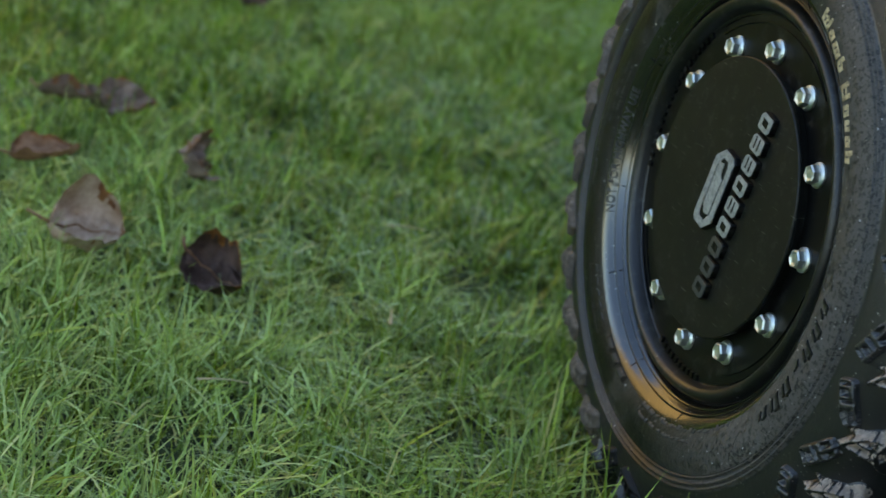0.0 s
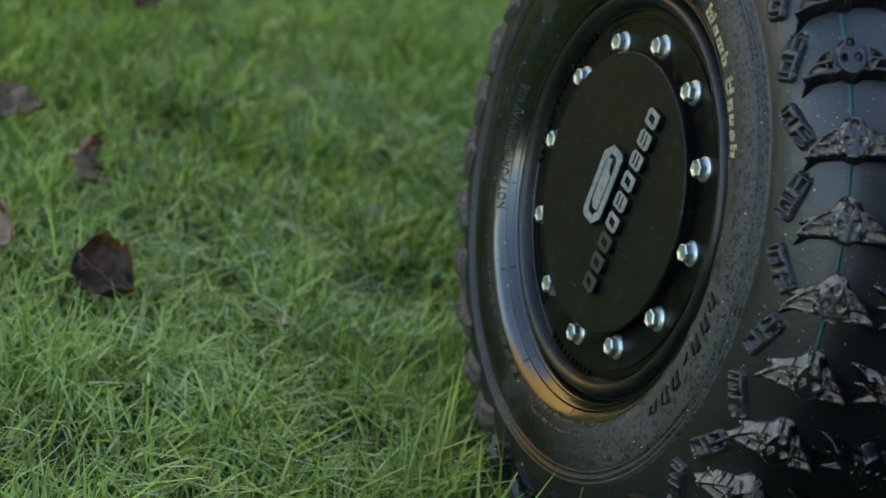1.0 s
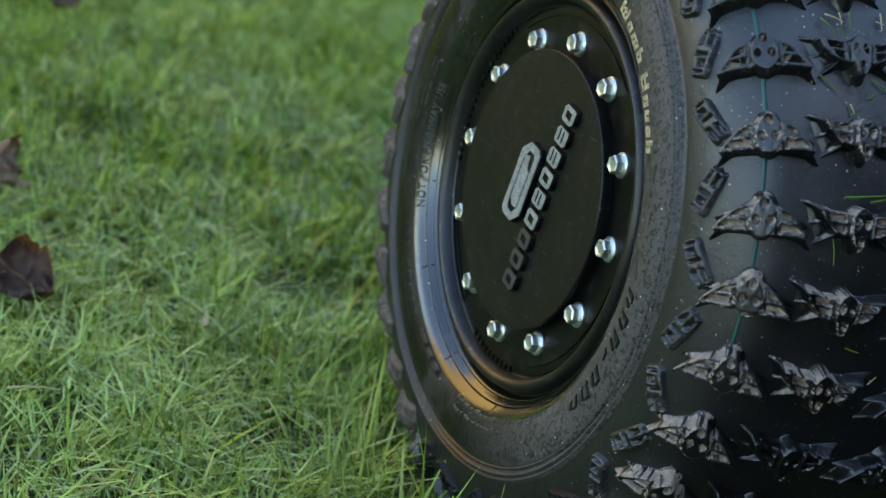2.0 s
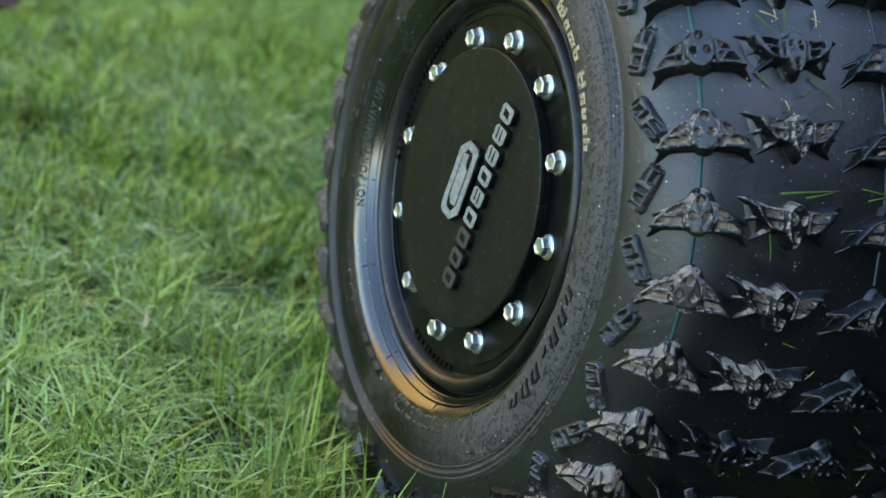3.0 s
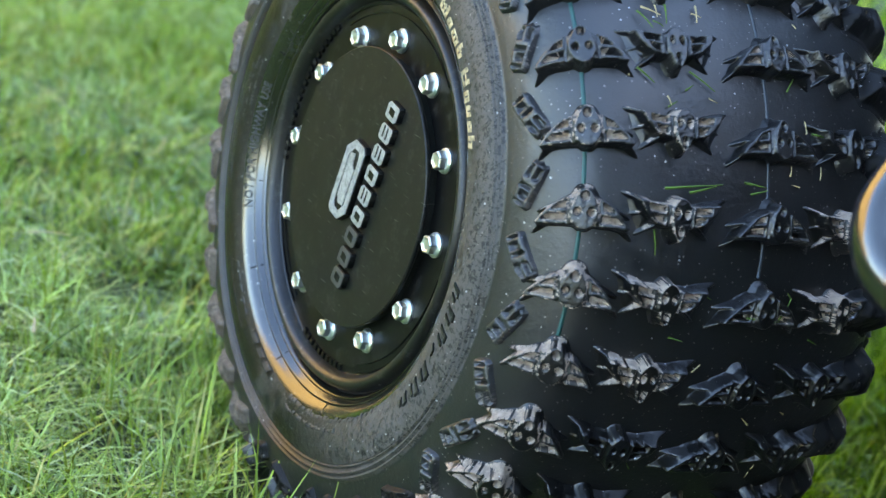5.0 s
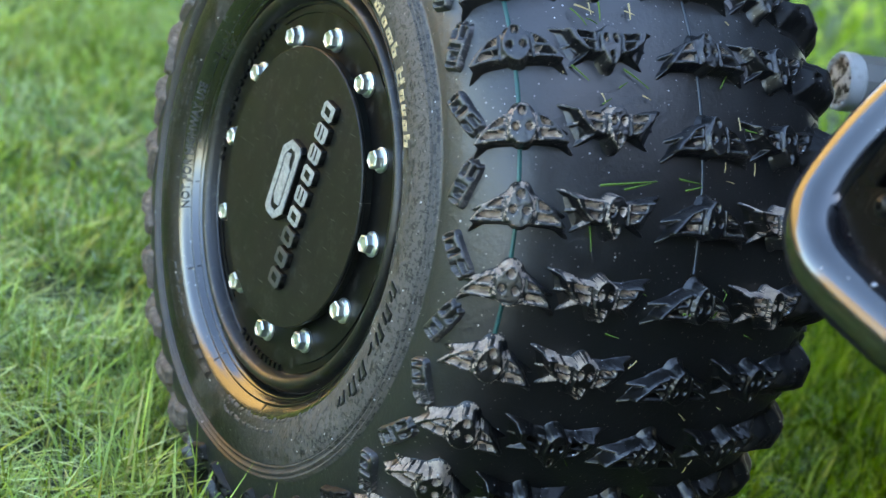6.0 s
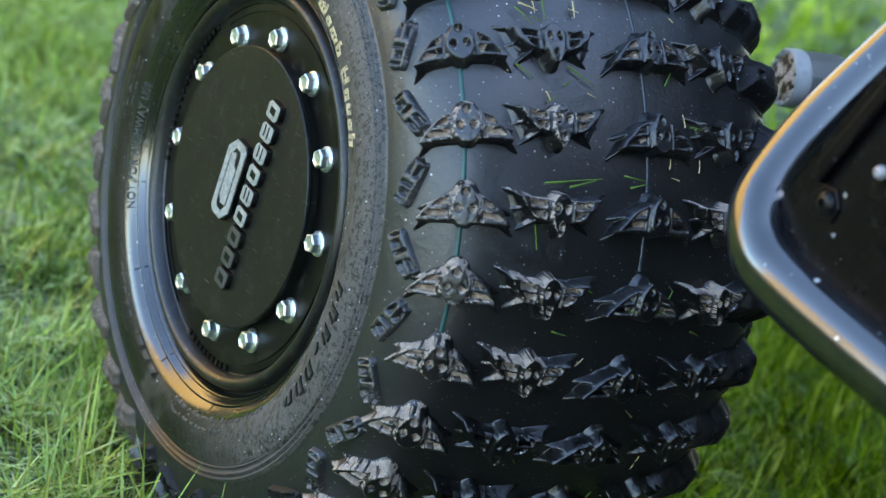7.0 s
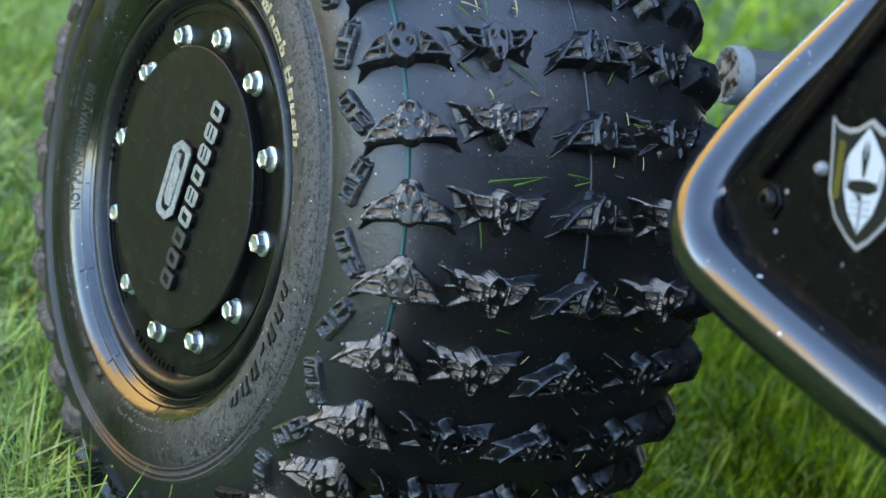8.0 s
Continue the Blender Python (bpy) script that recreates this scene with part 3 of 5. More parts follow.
def knob_mesh(name, solids, webs, pits, half_u, half_v, res=0.8, jitter=0, mud=False, crumbs=0.22):
    """A rubber tread knob as a relief in millimetres: solids (outline, height, wall), webs (from, to, height, height, width): knife-edged fins, pits (outline, depth)."""
    us = np.arange(-half_u, half_u + res / 2, res)
    vs = np.arange(-half_v, half_v + res / 2, res)
    u, v = np.meshgrid(us, vs, indexing="ij")
    wob = np.array([[noise.noise((a * 0.18 + jitter * 7.1, b * 0.18, 1.0)) for b in vs] for a in us])
    fine = np.array([[noise.noise((a * 0.55 + jitter * 3.7, b * 0.55, 5.0)) for b in vs] for a in us])
    h = np.zeros(u.shape)
    for pts, height, wall in solids:
        d = poly_dist(u, v, pts) + 0.4 * wob
        # steep wall with a fillet that runs out on the carcass
        foot = np.clip(1 - (d - wall / 2) / 2.4, 0, 1)
        h = np.maximum(h, np.maximum(height * step(-d, wall), 0.12 * height * foot ** 2.2))
    for a, b, ha, hb, w in webs:
        d, t = seg_dist(u, v, a, b)
        h = np.maximum(h, (ha + (hb - ha) * t ** 1.3) * np.clip(1 - d / (w * (1 - 0.45 * t)), 0, 1) ** 0.8)
    pit = np.zeros(u.shape)
    for pts, depth in pits:
        pit = np.maximum(pit, step(-poly_dist(u, v, pts), 0.8) * depth)
    h = np.maximum(h - pit, np.minimum(h, 1.5)) + crumbs * fine * (h > 2)
    nu, nv = u.shape
    top = max(s[1] for s in solids)
    gu, gv = np.gradient(h, res)
    slope = np.hypot(gu, gv)
    worn = (h > 0.62 * top) & (slope > 0.8) & (fine > -0.12)
    # dust lies on the walls that look up, most of it at the outer end
    caked = np.zeros(u.shape, dtype=bool)
    if mud:
        caked = (h > 0.15 * top) & (gv < -0.3) & (u < 7 + 14 * wob) & (fine + 1.2 * wob > -0.3)
        caked |= worn & (u < 9 + 10 * wob) & (fine > 0.12)
    keep = h > 0.12
    cell = keep[:-1, :-1] | keep[1:, :-1] | keep[:-1, 1:] | keep[1:, 1:]
    index = -np.ones(u.shape, dtype=int)
    verts, faces, idx = [], [], []

    def vid(i, j):
        if index[i, j] < 0:
            index[i, j] = len(verts)
            verts.append((u[i, j] / 1000, v[i, j] / 1000, (h[i, j] - 0.9) / 1000))
        return index[i, j]
    for i in range(nu - 1):
        for j in range(nv - 1):
            if cell[i, j]:
                faces.append((vid(i, j), vid(i + 1, j), vid(i + 1, j + 1), vid(i, j + 1)))
                silted = pit[i, j] + pit[i + 1, j + 1] > 5.0 and wob[i, j] > (-0.45 if mud else 0.12)
                idx.append(1 if silted or caked[i, j] else 2 if worn[i, j] else 0)
    return mesh_of(name, verts, faces, True, [KNOB, MUD, EDGE], idx)


def oval(cu, cv, ru, rv, n=16, egg=0.0):
    return [(cu + ru * math.cos(a) * (1 - egg * math.sin(a)), cv + rv * math.sin(a)) for a in (2 * math.pi * i / n for i in range(n))]


def both(shape):
    """A shape and its mirror image."""
    return [shape, [(-a, b) for a, b in reversed(shape)]]


def knob_up(jitter, stretch=1.0, mud=False, res=0.6):
    """Bat-shaped knob with a waisted body; its wings fall away from the top of the body."""
    s = stretch
    body = oval(0, -0.2, 6.2, 10.6, 20, 0.20)
    wing = [(3 * s, 6.6), (7.5 * s, 5.6), (12.5 * s, 2.6), (17.5 * s, -2.6), (21.8 * s, -8.6), (21.0 * s, -9.8), (14 * s, -9.0), (3 * s, -8.6)]
    solids = [(body, 12.0, 1.2)] + [(w, 10.4, 1.2) for w in both(wing)]
    webs = []
    for q in (1, -1):
        webs += [((q * 19 * s, -8.4), (q * 26.5 * s, -15), 8.0, 0.0, 2.3), ((q * 14 * s, -0.4), (q * 25 * s, -3.8), 8.0, 0.0, 2.4)]
    webs += [((0, 5), (0, 13.5), 10.0, 0.0, 8.5)]
    pits = [(oval(0, 6.6, 1.5, 2.1), 5), (oval(-2.9, -1.6, 1.15, 1.8), 5), (oval(2.9, -1.6, 1.15, 1.8), 5)]
    for sl in ([(8.0 * s, 3.2), (10.8 * s, 1.9), (13.2 * s, -1.0), (8.2 * s, -0.2)], [(8.0 * s, -2.8), (14.8 * s, -3.6), (17.6 * s, -6.8), (8.0 * s, -6.4)]):
        pits += [(p, 5.6) for p in both(sl)]
    # groove between body and wings
    for q in (1, -1):
        pits.append(([(q * 6.4, 5.5), (q * 7.0, 5.5), (q * 7.4, -8.2), (q * 6.8, -8.2)], 2.4))
    return knob_mesh("tread_knob", solids, webs, pits, 30 * s, 19, res, jitter, mud)


def knob_down(jitter, stretch=1.0, mud=False, res=0.6):
    """The same knob the other way up: flat-topped wings, a snout and three fins at each end."""
    s = stretch
    body = oval(0, -1.4, 5.8, 11.4, 20, -0.24)
    wing = [(3 * s, 6.4), (10 * s, 6.2), (17.5 * s, 7.4), (21.0 * s, 7.6), (18.6 * s, 1.6), (13.5 * s, -3.4), (8 * s, -5.6), (3 * s, -6.2)]
    solids = [(body, 12.0, 1.2)] + [(w, 10.4, 1.2) for w in both(wing)]
    webs = []
    for q in (1, -1):
        webs += [((q * 15 * s, 6.0), (q * 28.5 * s, 10.8), 9.0, 0.0, 2.6), ((q * 9 * s, -3.6), (q * 20.5 * s, -11.5), 8.0, 0.0, 2.4), ((q * 14 * s, 1.0), (q * 24 * s, -0.5), 6.0, 0.0, 1.8)]
        # smooth web between the two fins
        solids.append(([(q * 15 * s, 7.0), (q * 24 * s, 9.5), (q * 21 * s, 0), (q * 17 * s, -8.0), (q * 9 * s, -4.0)][::q], 2.4, 7.0))
    webs += [((0, -8), (0, -15.0), 8.0, 0.0, 6.5)]
    pits = [(oval(0, -7.4, 1.2, 2.2), 5), (oval(-2.7, 1.8, 1.15, 2.1), 5), (oval(2.7, 1.8, 1.15, 2.1), 5), (oval(0, -10.6, 0.7, 0.7), 4)]
    for sl in ([(8.0 * s, 4.8), (15.8 * s, 5.6), (15.4 * s, 2.8), (8.0 * s, 1.8)], [(8.0 * s, -0.2), (13.4 * s, 0.6), (11.4 * s, -2.4), (8.0 * s, -3.8)]):
        pits += [(p, 5.6) for p in both(sl)]
    for q in (1, -1):
        pits.append(([(q * 6.2, 5.8), (q * 6.9, 5.8), (q * 6.2, -5.4), (q * 5.6, -5.4)], 2.4))
    return knob_mesh("tread_knob", solids, webs, pits, 33 * s, 19, res, jitter, mud)


def knob_plain(jitter, k=1.0, tall=1.0, crumbs=0.22):
    """A worn wing knob without fins, all edges round."""
    body = oval(0, 0.5, 9.0 * k, 12.5 * k, 18, 0.10)
    lump = random.Random(jitter)
    wing = [((a + lump.uniform(-2.2, 2.2)) * k, (b + lump.uniform(-2.2, 2.2)) * k) for a, b in ((3, 8.5), (13, 8.0), (20, 5.5), (23, -1), (22, -8.0), (12, -9.8), (3, -9.8))]
    solids = [(body, 12.5 * tall, 11.0)] + [(w, 10.8 * tall, 11.0) for w in both(wing)]
    pits = [(oval(0, 5, 1.5, 2.0), 4)] + [(p, 4.0) for p in both([(8.6, 3.2), (13, 2.2), (13.8, -1.2), (8.6, -0.6)])]
    me = knob_mesh("tread_knob", solids, [], pits, 31, 22, 0.9, jitter, False, crumbs)
    me.materials[0] = DULL
    me.materials[2] = DULL
    return me


def knob_side(jitter, tilt, fins=True):
    """Long shoulder knob, leaning one way or the other, with a stepped recess."""
    c, s = math.cos(radians(tilt)), math.sin(radians(tilt))

    def turn(pts):
        return [(a * c - b * s, a * s + b * c) for a, b in pts]
    block = turn([(-12, -4.5), (-10, -5.6), (8, -5.2), (12, -3.5), (12, 4), (8, 5.2), (-10, 5.2), (-12, 4)])
    pits = [(turn([(-10.5, -3), (-9, -3), (-9, 3), (-10.5, 3)]), 3.5), (turn([(-7, -3), (-3.4, -3), (-3.4, 1.5), (-7, 1.5)]), 3.5),
            (turn([(-1.6, -3), (0, -3), (0, 3.4), (-1.6, 3.4)]), 3.5), (turn([(4, 0.8), (11, 1.5), (10, 4), (4, 3.6)]), 5.0), (turn([(4, -4), (10, -3.4), (11, -1), (4, -1.2)]), 5.0)]
    p = turn([(10, -3), (14.5, -4.4), (10, 3), (14.5, 4.4), (11, 0), (15.5, 0)])
    webs = [(p[0], p[1], 3.4, 0.0, 3.4), (p[2], p[3], 3.4, 0.0, 3.4), (p[4], p[5], 3.2, 0.0, 3.2)]
    if not fins:
        webs = []
    me = knob_mesh("shoulder_knob", [(block, 5.0, 1.9)], webs, pits, 22, 22, 0.8, jitter)
    me.materials[0] = TYRE
    me.materials[1] = KNOB
    return me


def stand_on_tread(x, deg, lift=0.0, spin=0.0):
    """A pose on the tread: u across, v back round the tyre, h outward."""
    x, r, nrm = crown_at(x)
    a = radians(deg)
    out = Vector((0, -math.sin(a), math.cos(a)))
    v = Vector((0, math.cos(a), math.sin(a)))
    normal = (out * nrm.y + Vector((nrm.x, 0, 0))).normalized()
    u = v.cross(normal).normalized()
    m = Matrix((u, v, normal)).transposed().to_4x4()
    m.translation = Vector((x, 0, 0)) + out * r + normal * lift
    return m @ pose(0, 0, 0, 0, 0, spin)


def conform(me, x):
    """A copy of a flat knob bent on to the carcass at x, so that its rim lies on the rubber."""
    px, pr, nrm = crown_at(x)
    curve = np.array(CROWN_CURVE)
    run = np.concatenate([[0], np.cumsum(np.hypot(*np.diff(curve, axis=0).T))])
    start = run[np.argmin(np.hypot(curve[:, 0] - px, curve[:, 1] - pr))]
    co = np.empty(len(me.vertices) * 3)
    me.vertices.foreach_get("co", co)
    u, v, h = co.reshape(-1, 3).T
    along = start + u
    at_x, at_r = np.interp(along, run, curve[:, 0]), np.interp(along, run, curve[:, 1])
    ahead = [np.interp(along + 0.004, run, curve[:, i]) - np.interp(along - 0.004, run, curve[:, i]) for i in (0, 1)]
    size = np.hypot(*ahead)
    tx, tr = ahead[0] / size, ahead[1] / size
    rx, rr = at_x - px - tr * h, at_r - pr + tx * h
    out = np.stack([rx * nrm.y - rr * nrm.x, v, rx * nrm.x + rr * nrm.y - v * v / (2 * pr)], 1)
    bent = me.copy()
    bent.vertices.foreach_set("co", out.ravel())
    bent.update()
    return bent


ROWS_ROUND = 33
PITCH = 360 / ROWS_ROUND


def build_knobs():
    ups = [knob_up(j) for j in range(3)]
    wide = [knob_up(j + 5, 1.14) for j in range(3)]
    downs = [knob_down(j + 9, 1.08) for j in range(4)]
    ups_cake = [knob_up(j + 21, 1.0, True) for j in range(3)]
    downs_cake = [knob_down(j + 25, 1.08, True) for j in range(3)]
    wide_cake = [knob_up(j + 28, 1.14, True) for j in range(2)]
    hidden_up, hidden_down = [knob_up(51, 1.0, False, 1.2)], [knob_down(52, 1.0, False, 1.2)]
    lean_a = [knob_side(j + 13, 62) for j in range(2)]
    lean_b = [knob_side(j + 17, -58) for j in range(2)]
    plain = [knob_plain(j + 31, 1.0, 1.0, 0.6) for j in range(3)]
    rng = random.Random(4)

    def recoat(kinds, material):
        out = []
        for me in kinds:
            c = me.copy()
            c.materials[0] = c.materials[2] = material
            if material is KNOB:
                c.materials[1] = KNOB
            out.append(c)
        return out
    side_plain = [knob_side(35 + j, 62 - 120 * (j % 2), False) for j in range(2)]
    side_dull, side_mud = recoat(side_plain, DULL), recoat(side_plain, MUDDY)
    # all-dark copies for the low rows: shade there is put into the colour
    shade_up, shade_down = recoat(wide, KNOB), recoat(downs, KNOB)
    plain_mud, downs_mud = recoat([knob_plain(j + 41, 1.08, 0.72, 2.2) for j in range(3)], MUDDY), recoat(hidden_down, MUDDY)
    ups_mud = recoat(hidden_up, MUDDY)
    bent = {}

    def fitted(me, x):
        if (me.name, x) not in bent:
            bent[me.name, x] = conform(me, x)
        return bent[me.name, x]
    for i in range(ROWS_ROUND):
        a = 51.0 + PITCH * i
        at = a % 360
        seen = 20 < at < 150
        wet = 195 < at < 320
        for col, x in enumerate((0.0125, 0.0590, 0.1145, 0.1690, 0.2115)):
            m = stand_on_tread(x, a + rng.uniform(-0.25, 0.25), 0.0, rng.uniform(-1.5, 1.5))
            if col == 4:
                kinds = plain
            elif wet:
                kinds = downs_mud if col % 2 else plain_mud if col == 0 else ups_mud
            elif not seen:
                kinds = hidden_down if col % 2 else hidden_up
            elif col == 0:
                kinds = ups_cake if at > 58 else ups
            elif at > 92 + 8 * (col == 1):
                kinds = shade_down if col % 2 else shade_up
            elif col == 2:
                kinds = wide_cake if 75 < at < 92 and rng.random() < 0.5 else wide
            else:
                kinds = downs_cake if 58 < at < 120 and rng.random() < (0.9 if col == 1 else 0.45) else downs
            attach("tread_knob", fitted(kinds[rng.randrange(len(kinds))], x), tyre, "", m)
        for x, flip in ((-0.1865, 0), (0.2285, 1)):
            even = (i + flip) % 2 == 0
            kinds = side_mud if wet else side_dull if 128 < at < 196 else side_plain if flip else lean_a if even else lean_b
            m = stand_on_tread(x, a - 2.6, 0.0, 180 if flip else 0)
            me = kinds[rng.randrange(2)]
            attach("shoulder_knob", me if flip else fitted(me, x), tyre, "", m)


build_knobs()


def band(name, x, width, material, lift, label, end):
    r0, r1 = crown_at(x - width / 2)[1] + lift, crown_at(x + width / 2)[1] + lift
    v, f = lathe([(x - width / 2, r0 - 0.001), (x - width / 2, r0), (x + width / 2, r1), (x + width / 2, r1 - 0.001)], 80, 0, end)
    attach(name, mesh_of(name, v, f, True, [material]), tyre, label)


band("colour_line", 0.0115, 0.0016, TEAL, 0.00035, "thin teal line round the tread", 97)
band("colour_line", 0.1135, 0.0018, GREYLINE, 0.00035, "thin pale grey line round the tread", 80)


def wall_point(r):
    rs = [p[1] for p in SIDE]
    return float(np.interp(r, rs, [p[0] for p in SIDE]))


def on_wall(deg, r, lift):
    a = radians(deg)
    return (wall_point(r) - lift, -r * math.sin(a), r * math.cos(a))


def wall_letters(text, deg, r, size, lift, material, label, name="raised_lettering", flip=False, squash=1.1):
    """Raised letters bent round the sidewall, reading clockwise from deg with their feet to the hub."""
    cu = bpy.data.curves.new(name, "FONT")
    cu.body, cu.size, cu.extrude, cu.space_character = text, size, 0.0005, 1.08
    tmp = bpy.data.objects.new(name, cu)
    me = bpy.data.meshes.new_from_object(tmp)
    bpy.data.objects.remove(tmp)
    sign = -1 if flip else 1
    for v in me.vertices:
        x, y, z = v.co.x * squash, v.co.y, v.co.z
        rr = r + sign * y
        v.co = on_wall(deg + sign * math.degrees(x / r), rr, lift + z)
    me.materials.clear()
    me.materials.append(material)
    return attach(name, me, tyre, label)


def wall_bar(name, deg0, deg1, r0, r1, lift, material, label="", slant=0.0):
    """A raised bar on the sidewall between two angles and two radii."""
    n = max(2, int(abs(deg1 - deg0) / 1.2) + 1)
    verts, faces = [], []
    for i in range(n + 1):
        d = deg0 + (deg1 - deg0) * i / n
        q = 0.0007
        for rr, li in ((r0, -0.001), (r0, lift - 0.0003), (r0 + q, lift), (r1 - q, lift), (r1, lift - 0.0003), (r1, -0.001)):
            verts.append(on_wall(d + slant * (rr - r0) / (r1 - r0), rr, li))
    for i in range(n):
        for k in range(5):
            faces.append((i * 6 + k, i * 6 + k + 1, i * 6 + k + 7, i * 6 + k + 6))
    faces += [tuple(range(6)), tuple(range(n * 6 + 5, n * 6 - 1, -1))]
    return attach(name, mesh_of(name, verts, faces, False, [material]), tyre, label)


# writing on the sidewall
wall_letters("NOT FOR HIGHWAY USE", -115.5, 0.1275, 0.0060, 0.0005, PALE, "raised lettering on the sidewall")
rng = random.Random(8)
for row, (r0, d0, d1) in enumerate(((0.1385, -88, -75), (0.1430, -92, -76), (0.1475, -108, -78), (0.1515, -110, -84))):
    d = d0
    while d < d1:
        w = rng.uniform(0.5, 1.1)
        wall_bar("raised_mark", d, d + w, r0 - 0.0012 * rng.uniform(0.5, 1), r0 + 0.0012 * rng.uniform(0.5, 1), 0.0005, PALE, "", rng.uniform(-0.4, 0.4))
        d += w + rng.choice((0.4, 0.5, 1.6))
# cream script word, drawn as strokes
d = 25.0
for i, w in enumerate((4.2, 2.5, 4.0, 2.6, 0, 3.8, 2.6, 2.6, 2.5, 2.6)):
    if w:
        top = 0.0092 if i in (0, 3, 5, 9) else 0.0060
        foot = 0.1352 - (0.0018 if i == 6 else 0)
        wall_bar("cream_mark", d, d + 1.1, foot, 0.1352 + top, 0.0005, CREAM, "worn cream paint mark", 0.7)
        wall_bar("cream_mark", d + w - 1.1, d + w, foot, 0.1352 + (0.0060 if i in (3, 9) else top), 0.0005, CREAM, "worn cream paint mark", 0.7)
        if w > 3.9:
            wall_bar("cream_mark", d + w / 2 - 0.4, d + w / 2 + 0.4, foot, 0.1352 + top * 0.8, 0.0005, CREAM, "worn cream paint mark", 0.7)
        wall_bar("cream_mark", d + 0.7, d + w - 0.7, foot, foot + 0.0016, 0.0006, CREAM, "worn cream paint mark")
        if i != 7:
            wall_bar("cream_mark", d + 1.0, d + w - 0.4, 0.1352 + 0.0046, 0.1352 + 0.0062, 0.0006, CREAM, "worn cream paint mark")
    d += w + 0.9 if w else 2.4
# large raised blocks low on the sidewall
for i in range(7):
    d, tall = 91 + i * 5.0, (0.0065, 0.0085, 0.0085, 0.003, 0.0085, 0.0085, 0.006)[i]
    wall_bar("raised_block", d, d + 0.8, 0.1425, 0.1425 + tall, 0.0011, SCUFF, "", 1.0)
    if i != 3:
        wall_bar("raised_block", d + 2.2, d + 2.9, 0.1430, 0.1425 + tall * 0.8, 0.0011, SCUFF, "", 1.0)
    wall_bar("raised_block", d + 0.7, d + 2.4, 0.1425 + tall * 0.75, 0.1425 + tall, 0.0011, SCUFF, "", 0.3)


def mark_row(d0, d1, r0, tall, seed):
    """Small worn strokes in a row, too faint to read."""
    rr = random.Random(seed)
    d = d0
    while d < d1:
        w = rr.uniform(0.5, 1.3)
        lift = rr.uniform(0.0, 0.35) * tall
        wall_bar("raised_mark", d, d + w, r0 + lift, r0 + tall * rr.uniform(0.8, 1.0), 0.0007, PALE, "", rr.uniform(-0.5, 0.7))
        d += w + rr.choice((0.35, 0.5, 1.2))


mark_row(136, 182, 0.1325, 0.0034, 3)
mark_row(156, 182, 0.1390, 0.0032, 4)
mark_row(76, 90, 0.1330, 0.0034, 5)
# worn tread-wear panel: slanted bars inside a ring
for i in range(5):
    wall_bar("raised_block", -145 + i * 3.4, -143.2 + i * 3.4, 0.1378, 0.1450, 0.0005, SCUFF, "", 1.4)
wall_bar("raised_block", -147, -127, 0.1458, 0.1468, 0.0005, SCUFF)
# long oval boss low on the wall
wall_bar("raised_block", -166.5, -150.5, 0.1335, 0.1400, 0.0003, RIM)
for i in range(3):
    wall_bar("raised_block", -165.5 + i * 5.2, -162.0 + i * 5.2, 0.1348, 0.1388, 0.0010, SCUFF, "", 1.0)
# two fine grooves round the bead
for r0 in (0.1215, 0.1255):
    wall_bar("bead_groove", 0, 360, r0, r0 + 0.0012, 0.0003, RIM, "thin dark groove")
# short mould vents across the bead
for deg in (42, 73, 104, 135, 165, -164, -133, -108, -70, -40, -10, 15):
    wall_bar("mould_rib", deg, deg + 0.35, 0.1230, 0.1300, 0.0004, RIM)


# ---- rim ----
def build_rim():
    v, f = lathe(dense([(0.060, 0.100), (0.030, 0.100), (0.016, 0.104), (0.012, 0.110), (0.010, 0.116)], 3), 128)
    attach("rim_barrel", mesh_of("rim_barrel", v, f, True, [RIM]), wheel, "black steel rim barrel", HUB)
    prof = dense([(0.016, 0.1165), (0.0065, 0.1180), (0.0005, 0.1176), (-0.0034, 0.1158), (-0.0042, 0.1132), (-0.0026, 0.1106), (0.0010, 0.1090), (0.0034, 0.1078), (0.0034, 0.1040)], 4)
    prof += [(0.0034, 0.1034), (0.0034, 0.0790), (0.0060, 0.0780), (0.020, 0.0770)]
    v, f = lathe(prof, 160)
    k = len(prof) - 1
    idx = [1 if prof[i % k][1] > 0.1082 else 0 for i in range(len(f))]
    ring = attach("beadlock_ring", mesh_of("beadlock_ring", v, f, "edges", [RIM, LIP], idx), wheel, "black enamelled beadlock ring with rolled lip", HUB)
    # raised arcs and blocks round the ring
    for a0, a1 in ((-38, 38), (100, 157), (-150, -118)):
        for r0 in (0.1010, 0.1058):
            v, f = lathe([(0.0050, r0), (0.0026, r0 + 0.0002), (0.0026, r0 + 0.0010), (0.0050, r0 + 0.0012)], max(6, int((a1 - a0) / 3)), a0, a1)
            attach("raised_arc", mesh_of("raised_arc", v, f, False, [RIM]), ring)
    for start, count in ((-100, 19), (46, 15), (168, 10)):
        for i in range(count):
            a0 = start + i * 3.0
            v, f = lathe([(0.0050, 0.1040), (0.0018, 0.1042), (0.0018, 0.1076), (0.0050, 0.1078)], 2, a0, a0 + 1.6)
            attach("raised_block", mesh_of("raised_block", v, f, False, [RIM]), ring)
    return ring


ring = build_rim()


